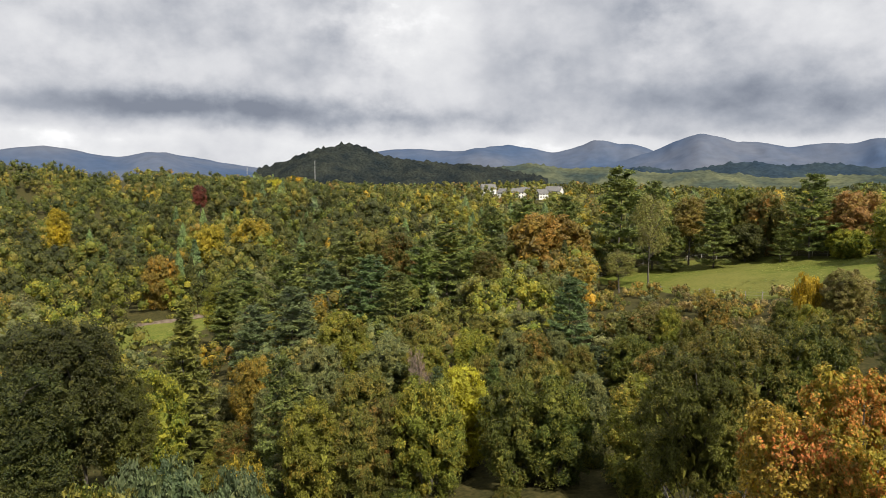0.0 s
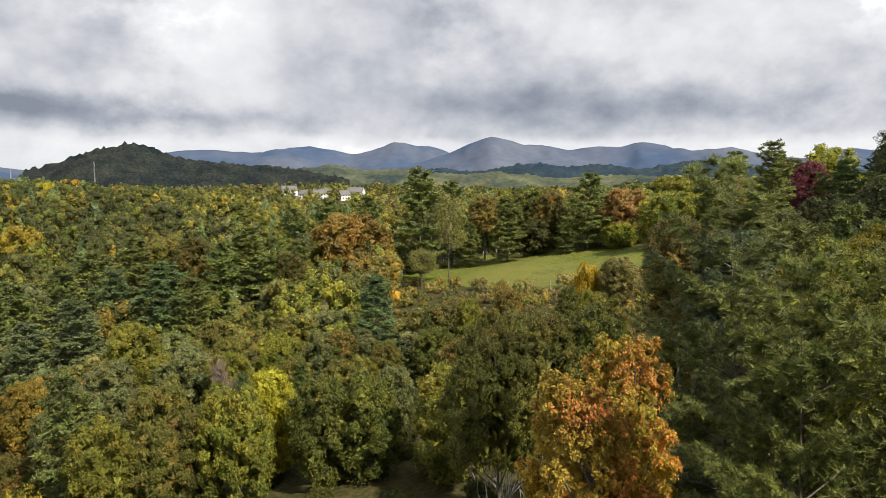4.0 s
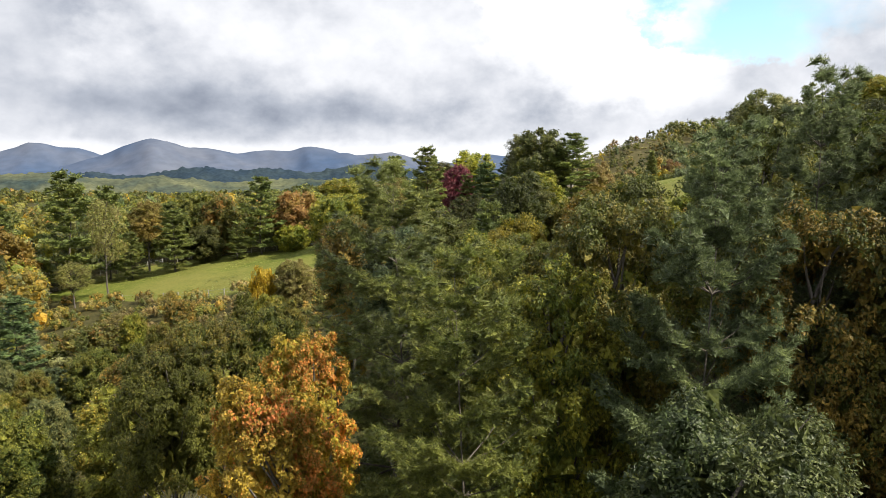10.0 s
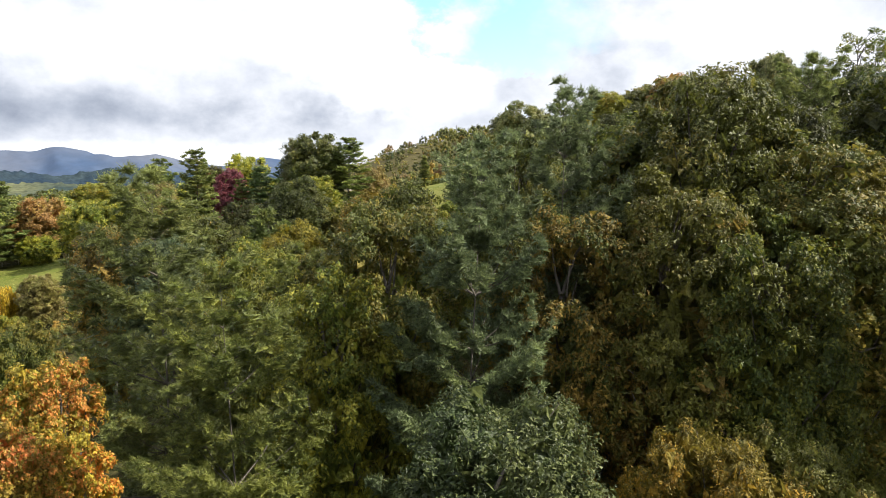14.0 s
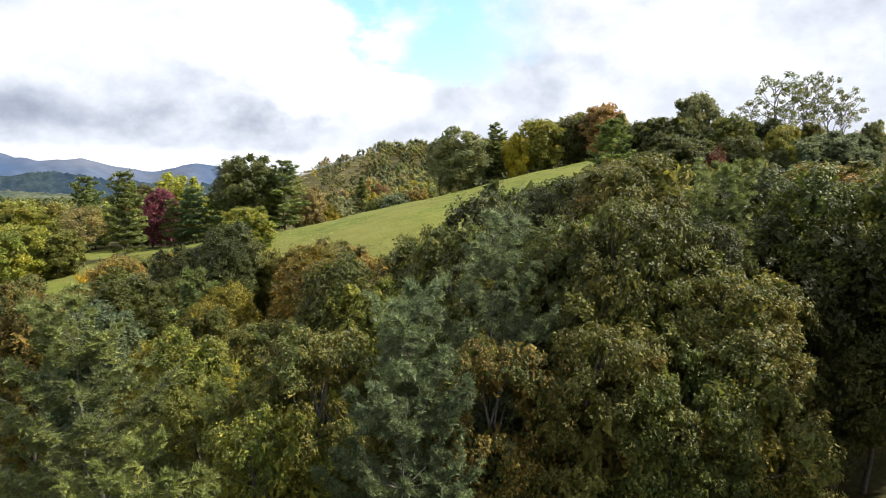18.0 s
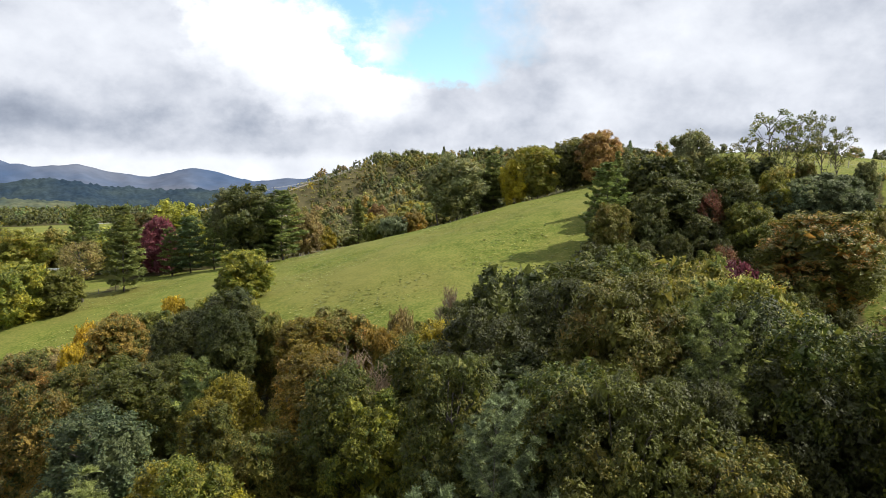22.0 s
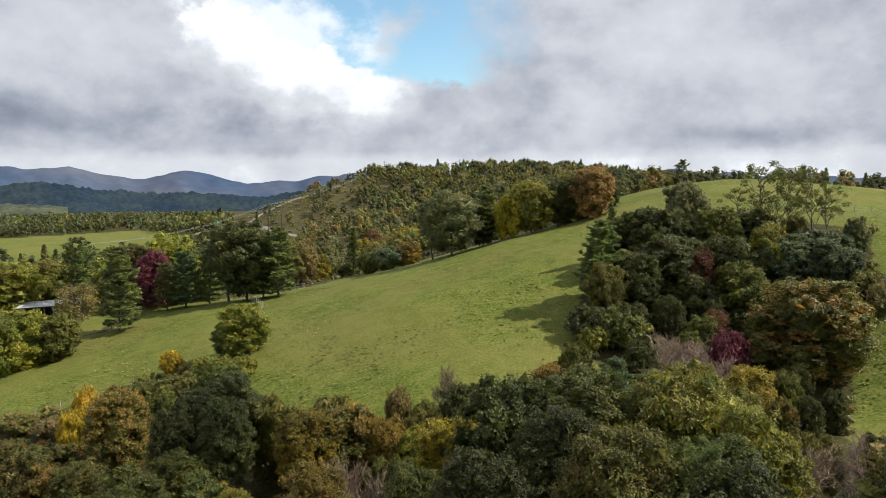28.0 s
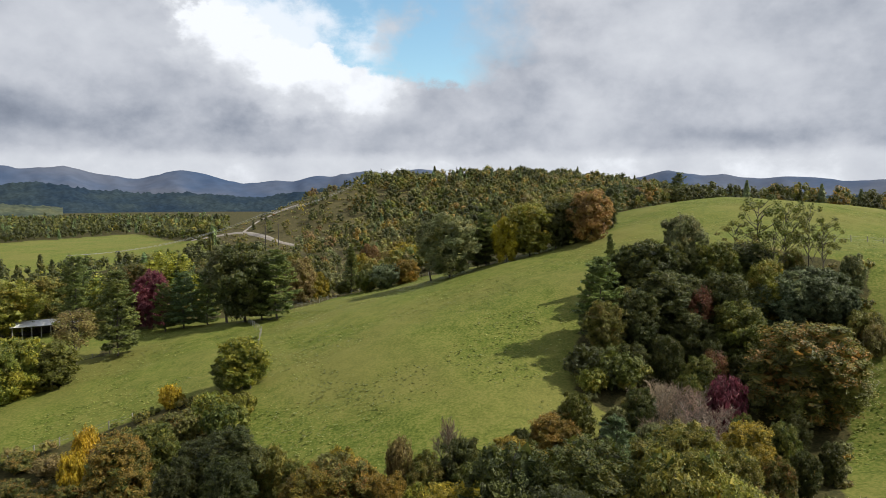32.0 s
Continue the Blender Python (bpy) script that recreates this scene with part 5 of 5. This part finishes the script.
def house(x, y, turn, long, deep, wall=5.0, roof=DARK_ROOF):
    root = standing("house", x, y, turn, "small white house with a pitched roof in the valley", "house", "houses in the valley")
    p = one(-long / 2, long / 2, -deep / 2, deep / 2, -1.5, wall)
    for s in (-1, 1):
        p.add([(s * long / 2, -deep / 2, wall), (s * long / 2, deep / 2, wall), (s * long / 2, 0, wall + deep * 0.38)], [(0, 1, 2)])
    part("wall", p, WHITE_WALL, root)
    for s in (-1, 1):
        q = Pile()
        slab(q, (-long / 2 - 0.4, s * (deep / 2 + 0.5), wall - 0.3), (long / 2 + 0.4, s * (deep / 2 + 0.5), wall - 0.3), (long / 2 + 0.4, 0, wall + deep * 0.40), (-long / 2 - 0.4, 0, wall + deep * 0.40), 0.2)
        part("roof", q, roof, root)
    part("chimney", one(long * 0.2, long * 0.2 + 0.8, 0.4, 1.2, wall, wall + deep * 0.4 + 1.0), DARK_ROOF, root)
    for i in range(3):
        wx = (i - 1) * long * 0.3
        for z0 in ((1.0, 3.2) if wall > 4 else (1.0,)):
            w = part("window", one(wx - 0.6, wx + 0.6, -deep / 2 - 0.06, -deep / 2 + 0.02, z0, z0 + 1.3), WHITE_WALL, root)
            part("pane", one(wx - 0.5, wx + 0.5, -deep / 2 - 0.09, -deep / 2 - 0.065, z0 + 0.1, z0 + 1.2), GLASS, w)


def polar(az, dist):
    d = towards(az, 0) * dist
    return d.x, d.y


def fence(line, label, spacing=3.6):
    """Wooden posts with two strands of wire along a line over the ground."""
    root = standing("fence", *line[0], 0, label, "fence")
    base = root.matrix_world.translation
    spots = []
    for (ax, ay), (bx, by) in zip(line, line[1:]):
        n = max(1, int(math.hypot(bx - ax, by - ay) / spacing))
        spots += [(ax + (bx - ax) * k / n, ay + (by - ay) * k / n) for k in range(n)]
    spots.append(line[-1])
    tops = []
    post = Pile()
    tube(post, [(0, 0, -0.5), (0, 0, 0.7), (0, 0, 1.35)], [0.10, 0.095, 0.085], 6)
    me = post.mesh("post")
    me.materials.append(POST_WOOD)
    for x, y in spots:
        z = float(ground_z(x, y))
        ob = new("post", me)
        ob.matrix_world = pose(x - base.x, y - base.y, z - base.z, RNG.normal(0, 3), RNG.normal(0, 3), 0)
        ob.parent = root
        tops.append(np.array([x - base.x, y - base.y, z - base.z]))
    for h in (0.6, 1.15):
        wire = Pile()
        tube(wire, [t + [0, 0, h] for t in tops], [0.012] * len(tops), 3)
        part("wire", wire, WIRE, root)


def power_pole(x, y, height):
    root = standing("power_pole", x, y, 20, "dark wooden power pole on the hill", "power pole", "power poles")
    p = Pile()
    tube(p, [(0, 0, -1), (0, 0, height * 0.5), (0, 0, height)], [0.28, 0.23, 0.17], 8)
    part("pole", p, POLE_WOOD, root)
    part("crossarm", one(-1.6, 1.6, -0.08, 0.08, height - 1.3, height - 1.1), POLE_WOOD, root)
    for s in (-1.4, 0, 1.4):
        q = Pile()
        tube(q, [(s, 0, height - 1.1), (s, 0, height - 0.85)], [0.07, 0.05], 6)
        part("insulator", q, GLASS, root)
    return Vector((x, y, float(ground_z(x, y)) + height - 1.0))


def ribbon(name, line, wide, material, label, lift=0.12):
    """A track draped over the ground."""
    p = np.array(line, float)
    t = np.linspace(0, len(p) - 1, len(p) * 12)
    x, y = (np.interp(t, np.arange(len(p)), p[:, k]) for k in (0, 1))
    for _ in range(6):
        x[1:-1], y[1:-1] = (x[:-2] + x[1:-1] + x[2:]) / 3, (y[:-2] + y[1:-1] + y[2:]) / 3
    d = unit(np.column_stack([np.gradient(x), np.gradient(y)]))
    rows = []
    for s in (-1, -0.35, 0.35, 1):
        a, b = x - d[:, 1] * s * wide / 2, y + d[:, 0] * s * wide / 2
        rows.append(np.column_stack([a, b, ground_z(a, b) + (lift if abs(s) < 1 else -0.4) + 0.35]))
    v = np.stack(rows, 1).reshape(-1, 3)
    i, j = np.meshgrid(np.arange(len(x) - 1), np.arange(3), indexing="ij")
    quads = np.stack([i * 4 + j, (i + 1) * 4 + j, (i + 1) * 4 + j + 1, i * 4 + j + 1], -1).reshape(-1, 4)
    tagged(new(name, mesh_of(name, v, quads, material, True)), label, "track", kind="structure")


barn(*polar(36.3, 246), -37, 18.0)
for az, dist, turn, long, deep, tall in ((3.6, 545, 20, 11, 8, 6.5), (4.9, 530, -30, 8, 7, 4.5), (5.8, 525, 10, 9, 7, 5), (6.8, 528, -10, 11, 8, 5), (7.9, 520, 30, 8, 7, 4.5), (8.9, 540, -20, 12, 8, 5)):
    house(*polar(az, dist), turn - az, long, deep, tall)
house(*polar(1.6, 455), 25, 9, 7, 3.5)

fence([(37, 176), (55, 192), (71, 192), (88, 174), (100, 154), (123, 145)], "grey wooden post fence round the lower pasture")
fence([(47, 150), (57, 124), (74, 112), (88, 99)], "grey wooden post fence at the foot of the pasture")
fence([(166, 141), (135, 108), (99, 82)], "grey wooden post fence between the two pastures")
fence([(178, 130), (208, 124), (222, 106), (192, 71), (203, 56), (228, 42)], "grey wooden post fence along the wood behind the pasture")
fence([(172, -6), (186, -30), (192, -60)], "grey wooden post fence on the crest")

tips = [power_pole(*polar(38, 395), 16), power_pole(*polar(51.9, 440), 24), power_pole(*polar(61.1, 600), 14), power_pole(*polar(67.2, 610), 13)]
power_pole(*polar(52.9, 452), 15)
for a, b in zip(tips, tips[1:]):
    for off in (-1.4, 1.4):
        wire = Pile()
        s = np.linspace(0, 1, 25)[:, None]
        line = np.array(a) * (1 - s) + np.array(b) * s + np.array([off * 0.6, -off * 0.6, 0])
        line[:, 2] -= 4 * 5.0 * (s * (1 - s))[:, 0]
        tube(wire, line, [0.055] * 25, 4)
        me = wire.mesh("power_line")
        me.materials.append(WIRE)
        tagged(new("power_line", me), "sagging power line between wooden poles", "cable", "power lines")
for az, top in ((-10.3, 30), (-15.5, 22)):
    mast = standing("radio_mast", *polar(az, 620), 0, "thin steel mast above the trees", "mast", "masts")
    for k in range(3):
        leg = Pile()
        a = k * 2.1
        tube(leg, [(math.cos(a) * 0.6, math.sin(a) * 0.6, 0), (math.cos(a) * 0.25, math.sin(a) * 0.25, top)], [0.10, 0.06], 4)
        part("leg", leg, WIRE, mast)
    for z in np.arange(2, top, 2.5):
        part("brace", one(-0.45, 0.45, -0.04, 0.04, z, z + 0.1), WIRE, mast)

ribbon("track", GRAVEL_TRACK, 4.5, GRAVEL, "pale gravel track winding over the far hill")
ribbon("track", HILL_TRACK, 3.2, GRAVEL, "pale gravel track climbing the brushy hill")
ribbon("track", [(-96, 158), (-76, 170), (-58, 182), (-40, 200)], 3.0, DIRT, "brown dirt track beside the low lawn")


def pasture_grass():
    """Uneven tufts over the pasture."""
    rng = np.random.default_rng(5)
    x, y = rng.uniform(35, 270, 260000), rng.uniform(-60, 195, 260000)
    keep = inside(PASTURE, x, y)
    x, y = x[keep], y[keep]
    x, y = x[:42000], y[:42000]
    n = len(x)
    z = ground_z(x, y)
    a = rng.uniform(0, 6.28, n)
    h, w = rng.uniform(0.03, 0.09, n), rng.uniform(0.12, 0.32, n)
    side = np.column_stack([np.cos(a) * w, np.sin(a) * w, np.zeros(n)])
    foot = np.column_stack([x, y, z])
    tip = foot + np.column_stack([rng.normal(0, 0.3, n), rng.normal(0, 0.3, n), h])
    v = np.stack([foot - side, foot + side, tip], 1).reshape(-1, 3)
    me = mesh_of("grass", v, np.arange(3 * n).reshape(-1, 3), GRASS)
    tagged(new("grass", me), "short grazed pasture grass in uneven tufts", "grass", kind="stuff")


pasture_grass()
